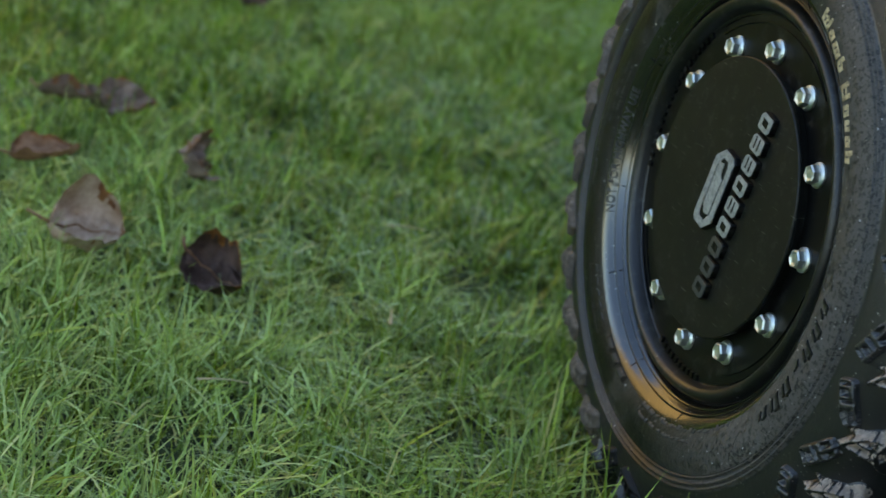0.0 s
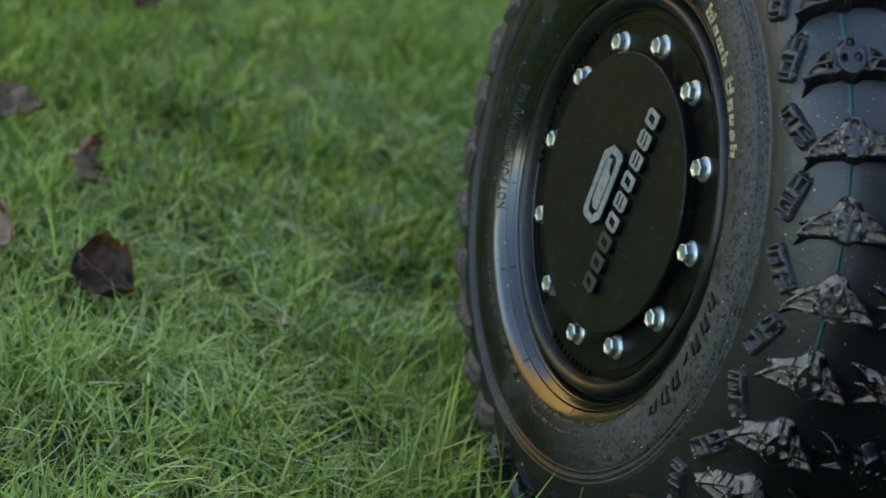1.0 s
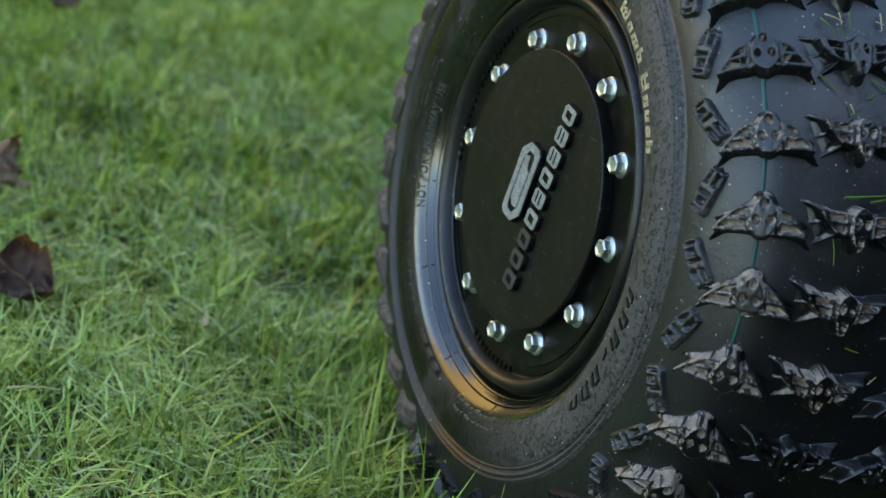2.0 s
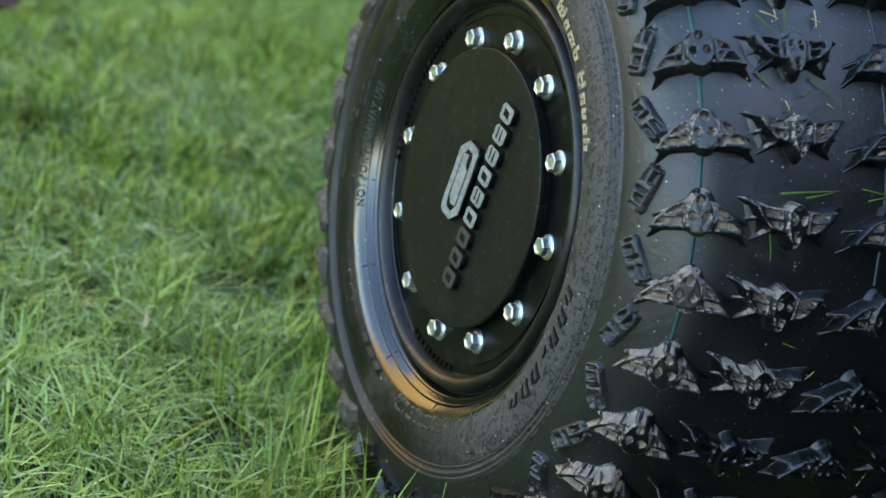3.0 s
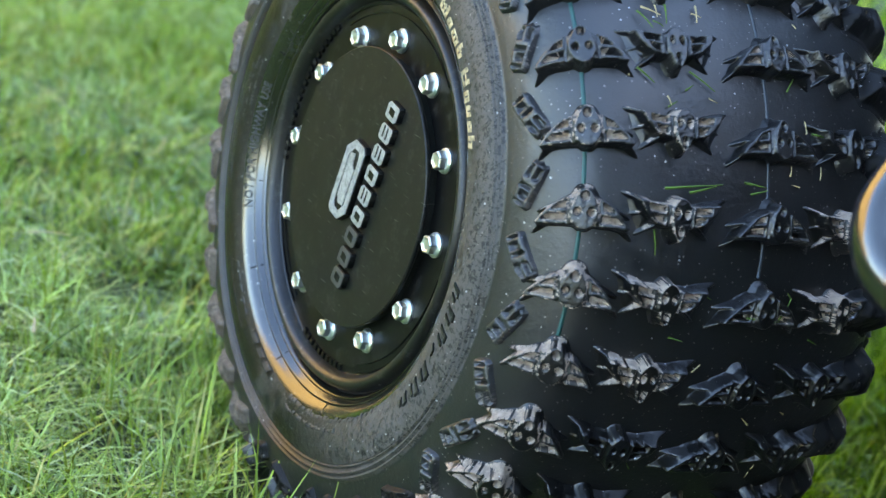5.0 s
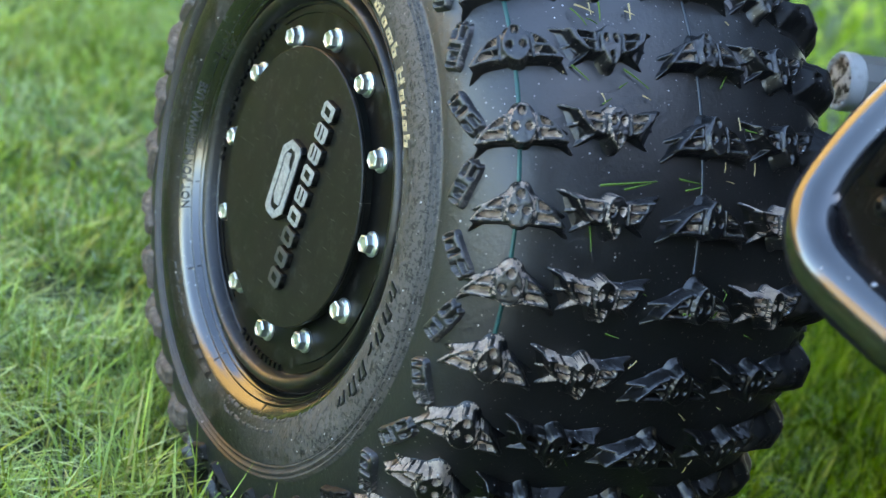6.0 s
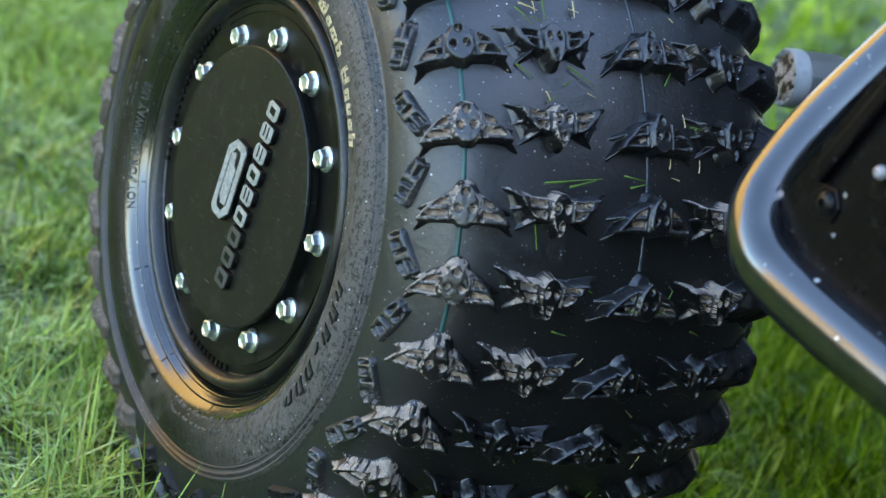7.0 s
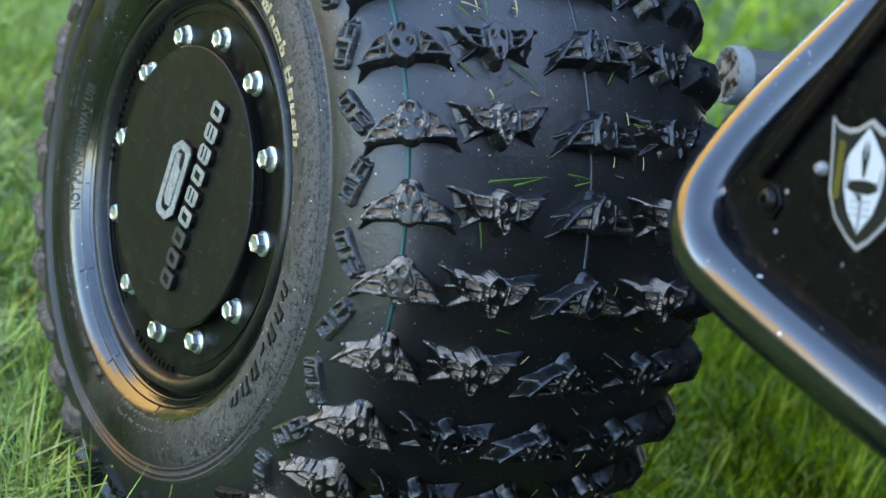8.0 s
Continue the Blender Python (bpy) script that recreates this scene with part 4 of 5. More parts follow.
def build_bolts():
    """Flanged hex bolts, all on one mesh."""
    bm = bmesh.new()
    prof = [(0.0, 0.0072), (-0.0012, 0.0072), (-0.0024, 0.0060)]
    seg = 24
    rings = []
    for x, r in prof:
        rings.append([bm.verts.new((x, r * math.cos(2 * math.pi * i / seg), r * math.sin(2 * math.pi * i / seg))) for i in range(seg)])
    hexes = ((-0.0024, 0.0), (-0.0062, 0.0), (-0.0070, 0.0008))
    for x, cut in hexes:
        row = []
        for i in range(seg):
            a = 2 * math.pi * i / seg
            k = (a % (math.pi / 3)) - math.pi / 6
            r = 0.0047 / math.cos(k) - cut
            row.append(bm.verts.new((x, r * math.cos(a), r * math.sin(a))))
        rings.append(row)
    rings.append([bm.verts.new((-0.0064, 0.0026 * math.cos(2 * math.pi * i / seg), 0.0026 * math.sin(2 * math.pi * i / seg))) for i in range(seg)])
    for a, b in zip(rings, rings[1:]):
        for i in range(seg):
            j = (i + 1) % seg
            bm.faces.new((a[i], a[j], b[j], b[i]))
    bm.faces.new(rings[-1])
    bmesh.ops.recalc_face_normals(bm, faces=bm.faces)
    me = bpy.data.meshes.new("bolt")
    bm.to_mesh(me)
    bm.free()
    me.materials.append(SILVER)
    rng = random.Random(2)
    for k in range(12):
        a = radians(-29.0 + 30 * k)
        m = Matrix.Translation((0.0034, -0.0888 * math.sin(a), 0.0888 * math.cos(a))) @ Matrix.Rotation(rng.uniform(0, 6), 4, "X")
        attach("bolt", me, ring, "zinc-plated flanged hex bolt", m)


build_bolts()


def face_pose(y, z, x, turn):
    """Pose on the wheel's outer face: a to the right and b up as seen from outside, turned clockwise by turn."""
    m = Matrix(((0, 0, -1, x), (-1, 0, 0, y), (0, 1, 0, z), (0, 0, 0, 1)))
    return m @ pose(0, 0, 0, 0, 0, -turn)


def build_cover():
    prof = [(0.004, 0.0790), (-0.0010, 0.0800), (-0.0026, 0.0812), (-0.0040, 0.0812), (-0.0046, 0.0806), (-0.0047, 0.0700), (-0.0049, 0.0350), (-0.0050, 0.0002)]
    v, f = lathe(prof, 128)
    cover = attach("hub_cover", mesh_of("hub_cover", v, f, False, [COVER]), wheel, "scratched satin black hub cover disc", HUB)
    return cover


TURN = -80.8


def build_emblem():
    cover = build_cover()
    base = face_pose(0, 0, -0.0049, TURN)

    def outline(w, h, s):
        return [(-w / 2 + s, -h / 2), (w / 2 - s * 0.4, -h / 2), (w / 2, -h / 2 + s * 0.4), (w / 2, h / 2 - s), (w / 2 - s, h / 2), (-w / 2 + s * 0.4, h / 2), (-w / 2, h / 2 - s * 0.4), (-w / 2, -h / 2 + s)]

    def frame_face(out, k, z0, z1):
        n = len(out)
        w = max(p[0] for p in out)
        h = max(p[1] for p in out)
        hole = [(p * (w - k) / w, q * (h - k) / h) for p, q in out]
        verts = [(p, q, z1) for p, q in out] + [(p, q, z1) for p, q in hole] + [(p, q, z0) for p, q in out] + [(p, q, z0) for p, q in hole]
        faces = []
        for i in range(n):
            j = (i + 1) % n
            faces += [(i, j, n + j, n + i), (2 * n + i, 2 * n + j, j, i), (n + i, n + j, 3 * n + j, 3 * n + i)]
        return verts, faces
    def slots(holes, here, z):
        for a0, b0, a1, b1 in holes:
            part("dark_slot", slab([(a0, b0), (a1, b0), (a1 + 0.0004, b1), (a0 + 0.0004, b1)], 0.0002), RIM, cover, "", here @ pose(0, 0, z))
    # line of nine blocks with bright or worn faces
    ring_hole = [(-0.0022, -0.0030, 0.0020, 0.0030)]
    two_slits = [(-0.0030, 0.0014, 0.0040, 0.0027), (-0.0030, -0.0027, 0.0040, -0.0014)]
    for i in range(9):
        a = 0.0047 - 0.0535 + i * 0.01335
        w, h = (0.0112, 0.0142)
        out = outline(w, h, 0.0026)
        here = base @ pose(a, -0.0203, 0)
        part("raised_block", slab(out, 0.0034, 0.0004), RIM, cover, "", here)
        part("block_face", slab(outline(w - 0.0012, h - 0.0012, 0.0022), 0.0005, 0.0002), EMBLEM if i > 2 else WORNFACE, cover, "worn grey face" if i > 2 else "bare black face", here @ pose(0, 0, 0.0033))
        slots(two_slits if i in (4, 6, 7) else ring_hole, here, 0.0038)
    # badge: a rounded plate whose grey face is parted by dark lines
    here = base @ pose(0.0025, 0.0034, 0)
    part("badge", slab(outline(0.0500, 0.0225, 0.0080), 0.0036, 0.0006), RIM, cover, "raised black badge", here)
    v, f = frame_face(outline(0.0485, 0.0210, 0.0074), 0.0046, 0.0034, 0.0042)
    attach("badge_rim", mesh_of("badge_rim", v, f, False, [EMBLEM]), cover, "worn grey rim", here)
    attach("badge_bar", part_bar(), cover, "worn grey bar", here @ pose(0.0005, 0.0, 0.0034))
    return cover


def part_bar():
    bm = slab([(-0.0155, -0.0045), (0.0075, -0.0045), (0.0095, -0.0012), (0.0165, -0.0005), (0.0150, 0.0048), (-0.0125, 0.0048), (-0.0165, 0.0010)], 0.0008, 0.0002)
    me = bpy.data.meshes.new("badge_bar")
    bm.to_mesh(me)
    bm.free()
    me.materials.append(EMBLEM)
    return me


cover = build_emblem()

# axle behind the wheel
v, f = lathe([(0.055, 0.001), (0.055, 0.098), (0.060, 0.100), (0.066, 0.098), (0.068, 0.045), (0.30, 0.028), (0.30, 0.001)], 48)
attach("wheel_disc", mesh_of("wheel_disc", v, f, True, [RIM]), wheel, "black wheel disc and axle stub", HUB)


# ---- frame of the quad: side guard, rail, fitting ----
FRAME_X = 0.046
quad = wheel


def build_guard():
    X = FRAME_X
    path = [(0.44, -0.47, 0.66), (0.32, -0.44, 0.685), (0.252, -0.421, 0.655), (0.1897, -0.3972, 0.566), (0.1240, -0.3732, 0.459), (0.1019, -0.3652, 0.4231), (0.0785, -0.3570, 0.3851), (0.0582, -0.3582, 0.3550), (0.0492, -0.3648, 0.3410), (X, -0.3758, 0.3295), (X, -0.394, 0.3222), (X, -0.440, 0.3142), (X, -0.52, 0.3037), (X, -0.62, 0.2937), (X + 0.05, -0.70, 0.285), (X + 0.16, -0.74, 0.28), (0.44, -0.76, 0.26)]
    v, f = tube_mesh(spline(path, 10), 0.0145, 28)
    attach("guard_tube", mesh_of("guard_tube", v, f, True, [TUBE]), quad, "glossy black powder-coated tube")
    out = [(-0.388, 0.3225), (-0.3780, 0.335), (-0.3755, 0.347), (-0.3765, 0.358), (-0.3955, 0.396), (-0.4150, 0.432), (-0.4345, 0.467), (-0.4560, 0.503), (-0.62, 0.503), (-0.62, 0.294), (-0.52, 0.304), (-0.44, 0.314)]
    part("plate", slab([(-y, z) for y, z in out], 0.003, 0.0006), PLATE, quad, "dusty black plate", PLATE_AT)
    # footwell that the plate closes towards the wheel
    tray = [(0.060, -0.392), (0.430, -0.392), (0.430, -0.700), (0.110, -0.700), (0.060, -0.600)]
    part("floor_sheet", slab(tray, 0.003, 0.0006), PLATE, quad, "black floor sheet", pose(0, 0, 0.322, -3.5))
    part("footwell_wall", slab([(0.064, 0.0), (0.430, 0.0), (0.430, 0.155), (0.125, 0.155)], 0.003, 0.0006), PLATE, quad, "black upright sheet", pose(0, -0.4105, 0.352, 90 + 15))
    # folded lip along the foot of the plate, and the tab under the screw
    lip = [(0.405, 0.3330), (0.45, 0.3265), (0.52, 0.3175), (0.62, 0.3070), (0.62, 0.3010), (0.52, 0.3115), (0.45, 0.3205), (0.405, 0.3270)]
    part("plate_lip", slab(lip, 0.007, 0.0015), PLATE, quad, "worn folded lip", PLATE_AT @ pose(0, 0, 0.002))
    side = [(0.3905, 0.3720), (0.4625, 0.5030), (0.4700, 0.5030), (0.3975, 0.3690)]
    part("plate_lip", slab(side, 0.006, 0.0015), PLATE, quad, "worn folded lip", PLATE_AT @ pose(0, 0, 0.002))
    tab = [(0.392, 0.3560), (0.398, 0.3530), (0.408, 0.3545), (0.4105, 0.3620), (0.406, 0.3690), (0.399, 0.3695), (0.3935, 0.3640)]
    return part("screw_tab", slab(tab, 0.0035, 0.0008), PLATE, quad, "", PLATE_AT @ pose(0, 0, 0.001))


PLATE_AT = Matrix(((0, 0, -1, FRAME_X + 0.006), (-1, 0, 0, 0), (0, 1, 0, 0), (0, 0, 0, 1)))
build_guard()
# rail and axle housing that carry the guard
v, f = tube_mesh(spline([(0.44, 0.05, 0.226), (0.44, -0.25, 0.235), (0.44, -0.62, 0.255), (0.44, -0.95, 0.27)], 6), 0.018, 16)
attach("frame_rail", mesh_of("frame_rail", v, f, True, [TUBE]), quad, "black frame rail")
v, f = tube_mesh([Vector((0.44, -0.52, 0.25)), Vector((0.42, -0.48, 0.64))], 0.015, 16)
attach("frame_post", mesh_of("frame_post", v, f, True, [TUBE]), quad)
v, f = tube_mesh([Vector((0.28, 0, 0.2254)), Vector((0.62, 0, 0.2254))], 0.034, 20)
attach("axle_housing", mesh_of("axle_housing", v, f, True, [RIM]), quad, "dark axle housing")


def build_shield():
    """Plain shield-shaped label: grey edge, dark field, white pointed oval with a dark slot."""
    half = [(0.0, -0.0300), (0.0060, -0.0262), (0.0150, -0.0170), (0.0196, -0.0060), (0.0205, 0.0060), (0.0212, 0.0160), (0.0225, 0.0270), (0.0190, 0.0238), (0.0130, 0.0222), (0.0070, 0.0232), (0.0, 0.0275)]
    out = half + [(-a, b) for a, b in reversed(half[1:-1])]
    at = PLATE_AT @ pose(SH_Y_A, SH_Z, 0.003, 0, 0, SH_TURN) @ Matrix.Diagonal((0.98, 0.93, 1, 1))
    lab = part("shield_label", slab(out, 0.0012, 0.0003), BORDER, quad, "shield-shaped label with a grey edge", at)
    part("label_field", slab([(a * 0.90, b * 0.91 - 0.0002) for a, b in out], 0.0004), DARKPRINT, lab, "", pose(0, 0, 0.0012))
    part("label_stripe", slab([(-0.0165, -0.010), (-0.0130, -0.008), (-0.0125, 0.016), (-0.0160, 0.017)], 0.0003), OLIVE, lab, "", pose(0, 0, 0.0016))
    tip = [(0.0, -0.0225), (0.0070, -0.0135), (0.0105, -0.0030), (0.0110, 0.0060), (0.0095, 0.0110), (0.0055, 0.0165), (0.0, 0.0235)]
    almond = tip + [(-a, b) for a, b in reversed(tip[1:-1])]
    part("white_shape", slab(almond, 0.0003), WHITE, lab, "white pointed oval", pose(0, 0, 0.0017))
    slot = [(-0.0082, -0.0035), (-0.0040, -0.0052), (0.0040, -0.0052), (0.0082, -0.0035), (0.0078, 0.0), (0.0030, 0.0008), (-0.0030, 0.0008), (-0.0078, 0.0)]
    part("dark_slot", slab(slot, 0.0002), DARKPRINT, lab, "", pose(0, 0, 0.0021))
    part("dark_slot", slab([(-0.0005, 0.002), (0.0005, 0.002), (0.0022, 0.012), (0.0008, 0.0185), (0.0003, 0.010), (-0.0003, 0.010), (-0.0008, 0.0185), (-0.0022, 0.012)], 0.0002), DARKPRINT, lab, "", pose(0, 0, 0.0021))
    part("dark_slot", slab([(-0.0004, -0.0215), (0.0004, -0.0215), (0.0004, -0.0060), (-0.0045, -0.0055), (-0.0004, -0.0085)], 0.0002), DARKPRINT, lab, "", pose(0, 0, 0.0021))
    for q in (-1, 1):
        part("dark_slot", slab([(q * 0.0100, 0.0062), (q * 0.0096, 0.0064), (q * 0.0083, -0.0036), (q * 0.0087, -0.0036)][::q], 0.0002), DARKPRINT, lab, "", pose(0, 0, 0.0021))
        for i in range(3):
            for j in range(2):
                part("dark_dot", slab(oval(q * (0.0022 + j * 0.0024), -0.0085 - i * 0.0030, 0.0005, 0.0005, 8), 0.0002), DARKPRINT, lab, "", pose(0, 0, 0.0021))


SH_Y_A, SH_Z, SH_TURN = 0.4512, 0.3862, 13.0
build_shield()


def button_screw(a, b, r, material, label):
    prof = [(r, 0.0), (r, 0.0008), (r * 0.95, 0.0016), (r * 0.70, 0.0032), (r * 0.42, 0.0037), (r * 0.36, 0.0037), (r * 0.34, 0.0020), (0.0001, 0.0020)]
    verts, faces = [], []
    seg = 24
    for i in range(seg):
        t = 2 * math.pi * i / seg
        for q, h in prof:
            verts.append((q * math.cos(t), q * math.sin(t), h))
    k = len(prof)
    for i in range(seg):
        j = (i + 1) % seg
        for q in range(k - 1):
            faces.append((i * k + q, j * k + q, j * k + q + 1, i * k + q + 1))
    return attach("screw", mesh_of("screw", verts, faces, False, [material]), quad, label, PLATE_AT @ pose(a, b, 0.0042))


button_screw(0.4030, 0.3620, 0.0052, RIM, "black button-head screw")
button_screw(0.4275, 0.3840, 0.0030, BORDER, "bright button-head screw")


# grey fitting on the axle housing
def build_fitting():
    at = pose(0.360, -0.0215, 0.3335, 0, -4, -14) @ Matrix.Scale(1.0, 4)
    # toothed pale face with a plain rim
    attach("chipped_face", mesh_of("chipped_face", *lathe([(0.0022, 0.0160), (0.0012, 0.0150), (0.0014, 0.0080), (0.0010, 0.0004)], 40), True, [CHIPPED]), quad, "chipped white painted face", at)
    prof = [(0.006, 0.0005), (0.006, 0.0125), (0.0035, 0.0130), (0.0035, 0.0150), (0.0, 0.0155), (0.0, 0.0180), (0.0015, 0.0192), (0.010, 0.0192), (0.012, 0.0180)]
    v, f = lathe(prof, 72)
    k = len(prof)
    v = [(x + (0.004 if 2 <= i % k <= 4 and (i // k) % 6 < 3 else 0), y, z) for i, (x, y, z) in enumerate(v)]
    attach("flange", mesh_of("flange", v, f, "edges", [WHITEPART]), quad, "pale painted toothed flange", at)
    v, f = lathe([(0.011, 0.0180), (0.013, 0.0188), (0.036, 0.0186), (0.046, 0.0150), (0.050, 0.008), (0.050, 0.0005)], 10)
    attach("cap", mesh_of("cap", v, f, False, [GREYPART]), quad, "grey faceted cap", at)
    v, f = tube_mesh([Vector((0.40, -0.01, 0.22)), Vector((0.40, -0.018, 0.27)), Vector((0.395, -0.024, 0.325))], 0.013, 16)
    attach("arm", mesh_of("arm", v, f, True, [RIM]), quad, "dark steel arm")


build_fitting()


# ---- dry leaves lying in the grass ----
def leaf_material(name, dark, light):
    m = mat(name, light, 0.75, 0, 0.3)
    col = ramp(m, noise_node(m, 60, 6, 0.7), [(0.3, dark), (0.65, light)])
    plug(m, "Base Color", col)
    bump(m, noise_node(m, 220, 5), 0.5, 0.001)
    return m


LEAF_PALE = leaf_material("pale_dry_leaf", (0.26, 0.14, 0.08), (0.58, 0.43, 0.33))
LEAF_RIM = leaf_material("rusty_leaf_rim", (0.09, 0.03, 0.012), (0.30, 0.13, 0.05))
LEAF_SPOT = leaf_material("blotched_leaf_rim", (0.03, 0.014, 0.011), (0.34, 0.13, 0.03))
LEAF_RUST = leaf_material("rust_dry_leaf", (0.13, 0.055, 0.025), (0.34, 0.18, 0.10))
LEAF_MID = leaf_material("grey_brown_dry_leaf", (0.08, 0.046, 0.034), (0.28, 0.19, 0.145))
LEAF_DARK = leaf_material("dark_dry_leaf", (0.035, 0.018, 0.014), (0.12, 0.07, 0.055))


def leaf_at(label, place, length, width, material, turn, pitch, roll, curl, cup, crumple, seed, stem=0.012):
    """A dry leaf: pointed oval, rim curled up, crumpled; x runs from stem to tip."""
    t = thing("dry_leaf", label, "leaf", "fallen leaves on the lawn", pose(*place, 0, 0, turn) @ pose(0, 0, 0, pitch, roll, 0))
    n, k = 22, 11
    verts, faces = [], []
    for i in range(n + 1):
        f = i / n
        w = width / 2 * (math.sin(math.pi * f ** 0.75) ** 0.75 if 0 < f < 1 else 0.0) + 0.0004
        for j in range(-k, k + 1):
            s = j / k
            edge = 1 + 0.16 * noise.noise((f * 7, s * 2, seed * 3.1)) * abs(s)
            rim = max(0.0, abs(s) - 0.35) ** 2
            x = (f - 0.5) * length * (1 - 0.05 * s * s)
            y = s * w * edge * (1 - 0.25 * rim * min(cup, 1.5))
            z = cup * w * rim + curl * ((f - 0.45) * 2) ** 2 * length * 0.5
            z += crumple * noise.noise((f * 4.0, s * 2.2, seed + 3.0)) + 0.35 * crumple * noise.noise((f * 10.0, s * 6, seed + 8.0))
            verts.append((x, y, z))
    m = 2 * k + 1
    for i in range(n):
        for j in range(2 * k):
            faces.append((i * m + j, i * m + j + 1, (i + 1) * m + j + 1, (i + 1) * m + j))
    nv = len(verts)
    under = [(x, y, z - 0.0005) for x, y, z in verts]
    faces += [tuple(reversed([q + nv for q in fc])) for fc in faces]
    rim = []
    for i in range(n):
        for j in range(2 * k):
            s = abs(j + 0.5 - k) / k
            rim.append(1 if s + 0.35 * noise.noise((i * 0.4, j * 0.35, seed * 1.7)) > 0.97 or i > n * 0.93 else 0)
    attach("blade", mesh_of("blade", verts + under, faces, True, [material, LEAF_RIM if material is not LEAF_DARK else LEAF_SPOT], rim + [0] * len(rim)), t)
    mid = [Vector(verts[i * m + k]) + Vector((0, 0, 0.0006)) for i in range(n)]
    p = [mid[0] + Vector((-stem, 0.006, 0.002)), mid[0] + Vector((-stem * 0.5, 0.002, 0.002))] + mid
    v, f = tube_mesh(p, [0.0011] * 2 + [0.0009 * (1.2 - i / n) for i in range(n)], 6)
    attach("midrib", mesh_of("midrib", v, f, True, [LEAF_RUST]), t)
    return t


leaf_at("pale brown dry leaf curling up from the grass", (-0.281, 0.334, 0.036), 0.056, 0.060, LEAF_PALE, 6, 40, 4, 0.16, 2.4, 0.007, 1, 0.016)
leaf_at("dark shrivelled leaf with an orange spot", (-0.200, 0.282, 0.034), 0.048, 0.050, LEAF_DARK, -40, 45, 15, 0.45, 2.0, 0.014, 2, 0.006)
leaf_at("folded brown dry leaf standing in the grass", (-0.172, 0.487, 0.046), 0.046, 0.044, LEAF_MID, 48, 58, 28, 0.22, 1.6, 0.010, 3, 0.006)
leaf_at("flat rust brown dry leaf on the grass", (-0.290, 0.468, 0.043), 0.056, 0.032, LEAF_RUST, 14, 4, -8, 0.10, 1.2, 0.006, 4)
leaf_at("brown crumpled leaf lying in the grass", (-0.200, 0.636, 0.038), 0.056, 0.040, LEAF_MID, -8, 34, 0, 0.30, 1.6, 0.014, 5, 0.004)
leaf_at("narrow dark curled leaf beside the crumpled one", (-0.240, 0.636, 0.040), 0.060, 0.020, LEAF_MID, -4, 12, 0, 0.08, 2.4, 0.006, 8, 0.006)
leaf_at("small dark dry leaf in the grass", (0.020, 1.060, 0.045), 0.040, 0.030, LEAF_DARK, 20, 35, 0, 0.2, 1.0, 0.006, 6, 0.006)


# ---- loose straw and clippings ----
STRAW = leaf_material("dry_straw", (0.30, 0.22, 0.10), (0.52, 0.42, 0.22))
CLIP = leaf_material("cut_grass", (0.04, 0.09, 0.012), (0.11, 0.19, 0.035))


def strip(length, width, bend, n=5):
    verts, faces = [], []
    for i in range(n + 1):
        f = i / n
        w = width / 2 * (1 - 0.6 * f)
        z = bend * math.sin(math.pi * f) * length
        verts += [(f * length - length / 2, -w, z), (f * length - length / 2, 0, z + 0.0005), (f * length - length / 2, w, z)]
    for i in range(n):
        for k in range(2):
            faces.append((i * 3 + k, i * 3 + k + 3, i * 3 + k + 4, i * 3 + k + 1))
        faces.append((i * 3, i * 3 + 2, i * 3 + 5, i * 3 + 3))
    return verts, faces


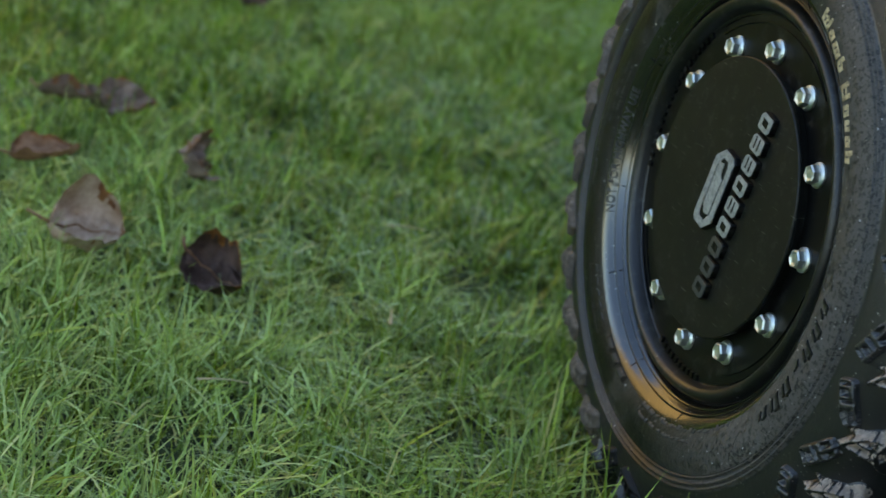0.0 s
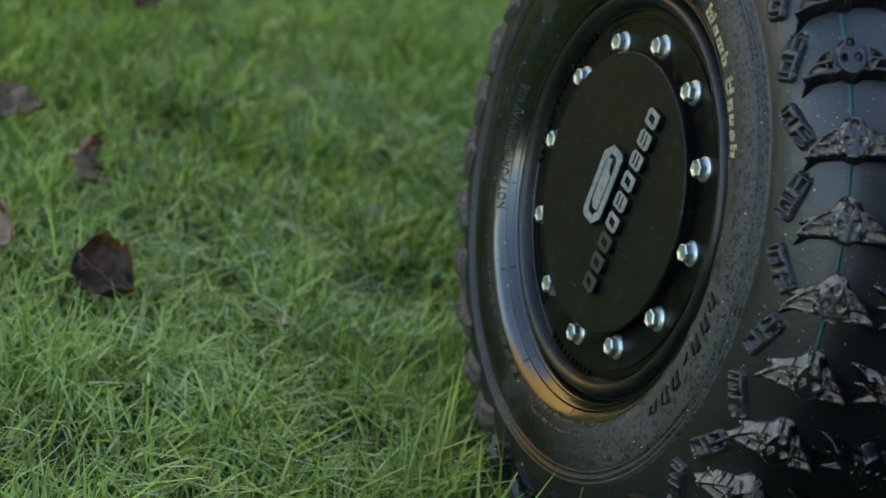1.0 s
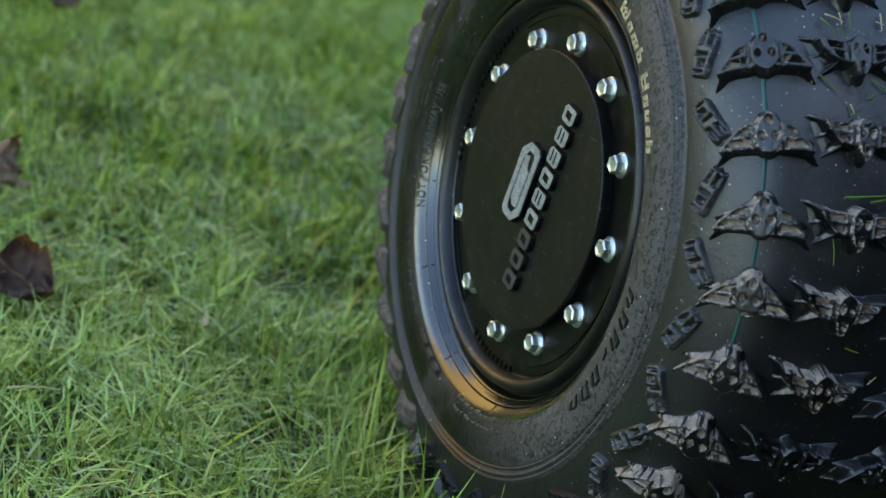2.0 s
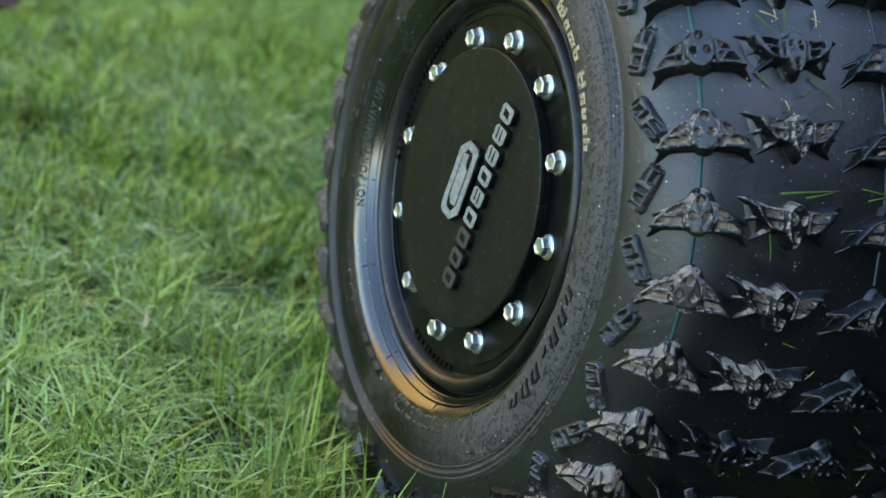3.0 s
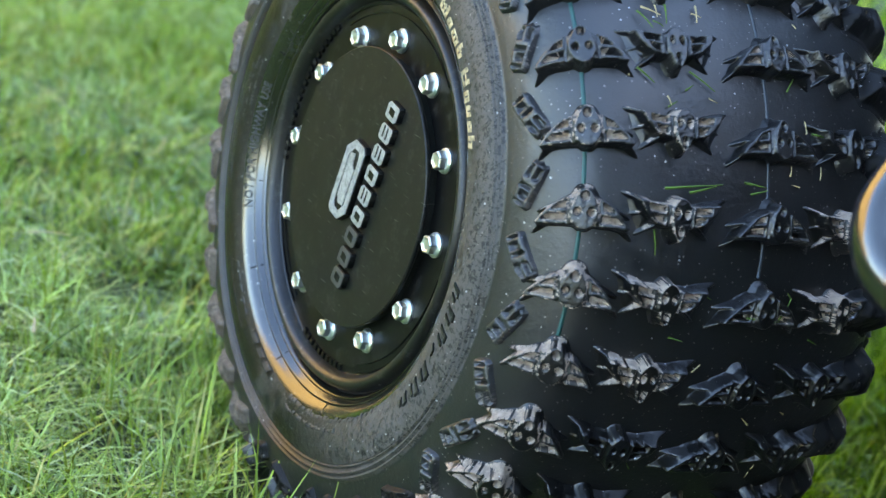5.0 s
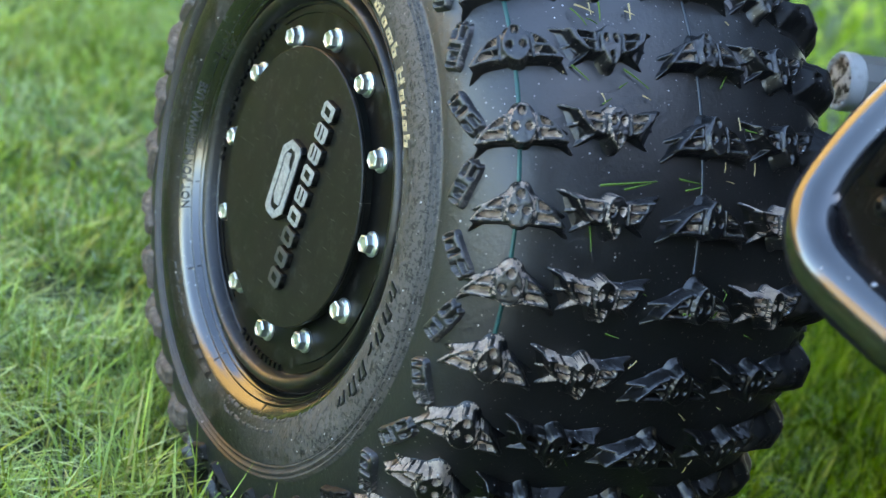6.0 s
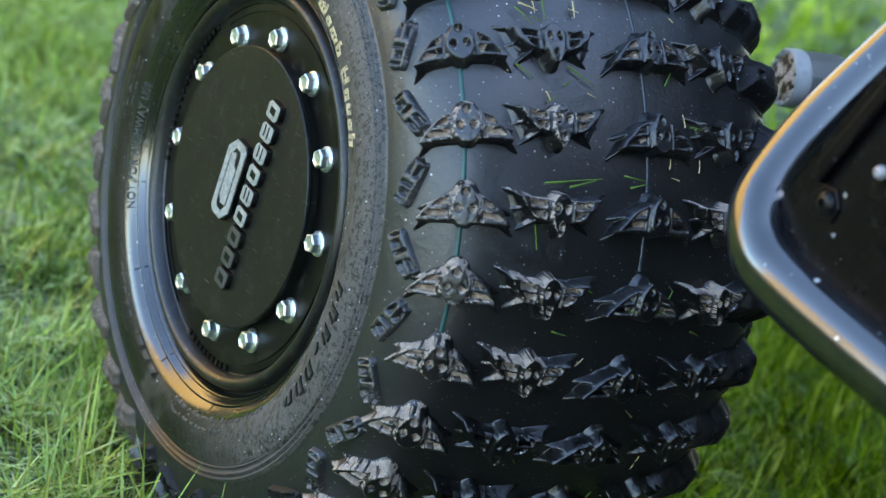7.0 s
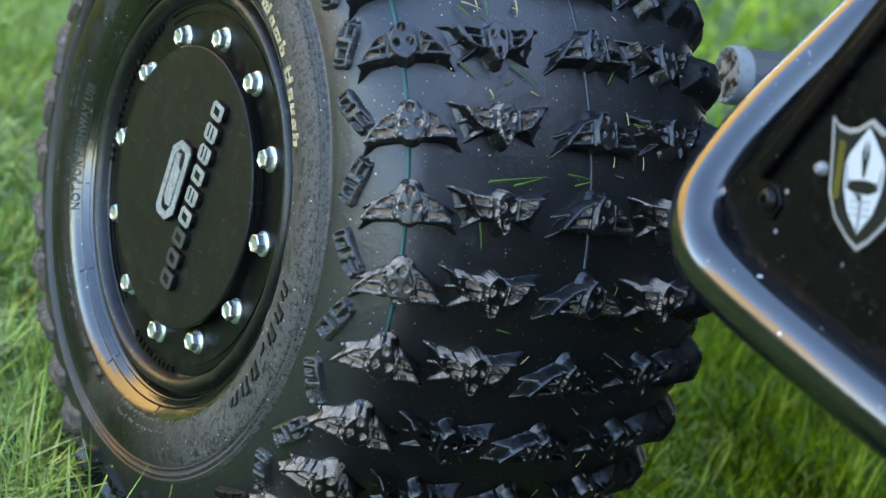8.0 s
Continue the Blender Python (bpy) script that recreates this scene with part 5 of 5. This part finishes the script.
def build_clippings():
    v, f = strip(0.034, 0.0030, 0.04)
    straw_me = mesh_of("straw", v, f, False, [STRAW])
    for x, y, z, turn in ((-0.058, 0.313, 0.074, 9), (-0.25, 0.06, 0.055, 10), (-0.10, 0.20, 0.05, 70)):
        tagged(new("straw", straw_me), "short pale dry straw on the grass", "straw", "loose straw").matrix_basis = pose(x, y, z, 0, 4, turn)
    # x across the tread, degrees round it, turn, length, lift, straw or green
    laid = [(0.0429, 54.5, -42, 0.0120, 0.0015, 0), (0.0738, 55.0, -36, 0.0171, 0.0015, 0), (0.0649, 69.0, 7, 0.0326, 0.0070, 0), (0.0695, 69.3, 16, 0.0158, 0.0075, 0),
            (0.0488, 76.5, -80, 0.0131, 0.0015, 0), (0.0458, 46.7, -53, 0.0122, 0.0030, 0), (0.0524, 47.4, -30, 0.0065, 0.0040, 0), (0.0583, 45.8, -97, 0.0114, 0.0030, 0),
            (0.0504, 45.3, -24, 0.0112, 0.0025, 1), (0.0536, 45.3, -90, 0.0070, 0.0025, 1), (0.0762, 45.5, -97, 0.0101, 0.0020, 1), (0.0760, 45.7, -21, 0.0060, 0.0020, 1),
            (0.0561, 58.3, 31, 0.0062, 0.0020, 0), (0.0542, 57.9, -68, 0.0055, 0.0020, 1), (0.0788, 57.5, -24, 0.0052, 0.0015, 1), (0.0660, 56.0, 32, 0.0060, 0.0015, 0),
            (0.1021, 68.1, -6, 0.0145, 0.0040, 0), (0.1039, 69.0, 15, 0.0112, 0.0050, 0), (0.1300, 54.2, 54, 0.0093, 0.0015, 0), (0.1447, 60.8, -5, 0.0112, 0.0050, 0),
            (0.1745, 59.8, -12, 0.0060, 0.0015, 1), (0.1154, 85.0, -3, 0.0224, 0.0080, 0), (0.1303, 83.6, 65, 0.0135, 0.0060, 0), (0.1615, 88.5, -20, 0.0087, 0.0015, 0),
            (0.0790, 82.6, -23, 0.0079, 0.0060, 0), (0.0709, 89.0, -10, 0.0086, 0.0015, 0)]
    rng = random.Random(6)
    for k in range(22):
        laid.append((rng.uniform(0.03, 0.19), rng.uniform(44, 125), rng.uniform(0, 180), rng.uniform(0.003, 0.008), 0.0012, 1 if rng.random() < 0.4 else 0))
    for x, deg, turn, length, lift, dry in laid:
        v, f = strip(length, 0.0014 if length > 0.007 else 0.0010, rng.uniform(0.02, 0.08))
        ob = tagged(new("grass_clipping", mesh_of("grass_clipping", v, f, False, [STRAW if dry else CLIP])), "short pale straw bit stuck on the tyre" if dry else "small cut grass blade stuck on the tyre", "clipping", "clippings on the tyre")
        ob.matrix_basis = HUB @ stand_on_tread(x, deg, lift, turn)


build_clippings()


# ---- unseen bodywork of the quad above the frame, placed to shade the ground ----
def build_body():
    verts, faces = [], []
    rings = [(0.50, 0.52, 0.44, 0.72, 0.26), (0.40, 0.49, 0.44, 0.78, 0.32), (-0.42, 0.46, 0.40, 0.80, 0.33), (-0.95, 0.40, 0.28, 0.84, 0.30), (-1.35, 0.44, 0.36, 0.80, 0.22)]
    n = 20
    for y, z_low, spare, z_top, half in rings:
        for i in range(n):
            a = 2 * math.pi * i / n
            c, q = math.cos(a), math.sin(a)
            verts.append((0.85 + half * math.copysign(abs(c) ** 0.5, c), y, (z_low + z_top) / 2 + (z_top - z_low) / 2 * math.copysign(abs(q) ** 0.5, q)))
    for k in range(len(rings) - 1):
        for i in range(n):
            j = (i + 1) % n
            faces.append((k * n + i, k * n + j, (k + 1) * n + j, (k + 1) * n + i))
    faces += [tuple(range(n)), tuple(reversed(range(4 * n, 5 * n)))]
    attach("bodywork", mesh_of("bodywork", verts, faces, True, [PLATE]), quad, "unseen black plastic bodywork that shades the ground")


build_body()
# unseen block under the bodywork, added to keep light off the ground
bm = bmesh.new()
bmesh.ops.create_cube(bm, size=1.0, matrix=Matrix.Translation((0.86, -0.62, 0.36)) @ Matrix.Diagonal((0.52, 1.2, 0.30, 1.0)))
bmesh.ops.bevel(bm, geom=bm.edges[:], offset=0.05, segments=3, affect="EDGES")
part("chassis", bm, RIM, quad, "unseen dark block for chassis and engine that shades the ground")


def build_shade_plate():
    """Unseen plate added to shade the ground behind the tyre; it arches over it."""
    verts, faces = [], []
    n, k = 14, 8
    for i in range(n + 1):
        y = -0.12 + 0.72 * i / n
        for j in range(k + 1):
            x = 0.24 + 0.34 * j / k
            verts.append((x, y, 0.575 - 0.10 * ((y - 0.12) / 0.48) ** 2 - 0.02 * max(0.0, 1 - j / 1.5)))
    m = k + 1
    for i in range(n):
        for j in range(k):
            faces.append((i * m + j, (i + 1) * m + j, (i + 1) * m + j + 1, i * m + j + 1))
    nv = len(verts)
    faces += [tuple(reversed([q + nv for q in f])) for f in faces]
    verts += [(x, y, z - 0.004) for x, y, z in verts]
    attach("shade_plate", mesh_of("shade_plate", verts, faces, True, [PLATE]), quad, "unseen black plate that shades the ground")


build_shade_plate()


# ---- unseen plain wall beyond the lawn, added for the orange reflections ----
def build_ochre_wall():
    m = mat("ochre_render", (0.60, 0.37, 0.14), 0.85)
    plug(m, "Base Color", ramp(m, noise_node(m, 1.5, 6, 0.7), [(0.3, (0.52, 0.33, 0.10)), (0.7, (0.60, 0.40, 0.15))]))
    bump(m, noise_node(m, 40, 5), 0.4, 0.01)
    bm = bmesh.new()
    bmesh.ops.create_cube(bm, size=1.0, matrix=pose(-4.4, 6.5, 2.7, 0, 0, -5) @ Matrix.Diagonal((10.8, 0.3, 5.4, 1.0)))
    me = bpy.data.meshes.new("wall_north")
    bm.to_mesh(me)
    bm.free()
    me.materials.append(m)
    tagged(new("wall_north", me), "unseen plain ochre wall that gives the orange reflections", "wall", kind="structure")


build_ochre_wall()


# ---- unseen floor sheet between guard and bodywork, added to shade the ground ----
def build_shade_floor():
    bm = bmesh.new()
    bmesh.ops.create_cube(bm, size=1.0, matrix=Matrix.Translation((0.33, -0.755, 0.296)) @ Matrix.Diagonal((0.54, 0.63, 0.012, 1.0)))
    bmesh.ops.bevel(bm, geom=bm.edges[:], offset=0.004, segments=2, affect="EDGES")
    part("floor_sheet", bm, PLATE, quad, "black floor sheet")


build_shade_floor()


# ---- plain dark hedges added to block light: tall behind camera, return beside quad, low before wall ----
HEDGE = mat("hedge_leaves", (0.02, 0.035, 0.012), 0.7)
plug(HEDGE, "Base Color", ramp(HEDGE, noise_node(HEDGE, 25, 6, 0.8), [(0.35, (0.008, 0.012, 0.005)), (0.65, (0.035, 0.055, 0.018))]))
bump(HEDGE, noise_node(HEDGE, 18, 6), 1.0, 0.06)


def build_hedge(x0, x1, y0, y1, tall, label, turned=False):
    """A clipped hedge with uneven long sides; turned: these run along y, and x and y change places."""
    nx, nz = int((x1 - x0) * 11), int(tall * 11)
    verts, faces = [], []
    for side, y_face, out in ((0, y1, 1), (1, y0, -1)):
        for i in range(nx + 1):
            for j in range(nz + 1):
                x, z = x0 + (x1 - x0) * i / nx, tall * j / nz
                bulge = 0.14 * noise.noise((x * 1.5, z * 1.5, side)) + 0.06 * noise.noise((x * 6, z * 6, side))
                top = 0.10 * noise.noise((x * 2, 7.0, side)) if j == nz else 0
                verts.append((y_face + out * bulge, x, z + top) if turned else (x, y_face + out * bulge, z + top))
    m1 = nz + 1
    off = (nx + 1) * m1
    for i in range(nx):
        for j in range(nz):
            a, b, c, d = i * m1 + j, (i + 1) * m1 + j, (i + 1) * m1 + j + 1, i * m1 + j + 1
            faces += [(d, c, b, a), (a + off, b + off, c + off, d + off)]
        faces.append((i * m1 + nz, i * m1 + nz + off, (i + 1) * m1 + nz + off, (i + 1) * m1 + nz))
    for j in range(nz):
        faces.append((j, j + 1, j + 1 + off, j + off))
        k = nx * m1 + j
        faces.append((k, k + off, k + 1 + off, k + 1))
    if turned:
        faces = [tuple(reversed(q)) for q in faces]
    tagged(new("hedge", mesh_of("hedge", verts, faces, True, [HEDGE])), label, "hedge", kind="structure")


build_hedge(-1.7, 6.9, -4.3, -3.4, 3.2, "unseen tall dark green clipped hedge that shades the lawn")
build_hedge(-3.3, -0.35, 1.6, 2.4, 2.6, "unseen tall dark green hedge that blocks light beside the quad", True)
build_hedge(-9.6, 9.0, 4.5, 5.1, 1.0, "unseen low dark green hedge that darkens the reflected foot of the wall")
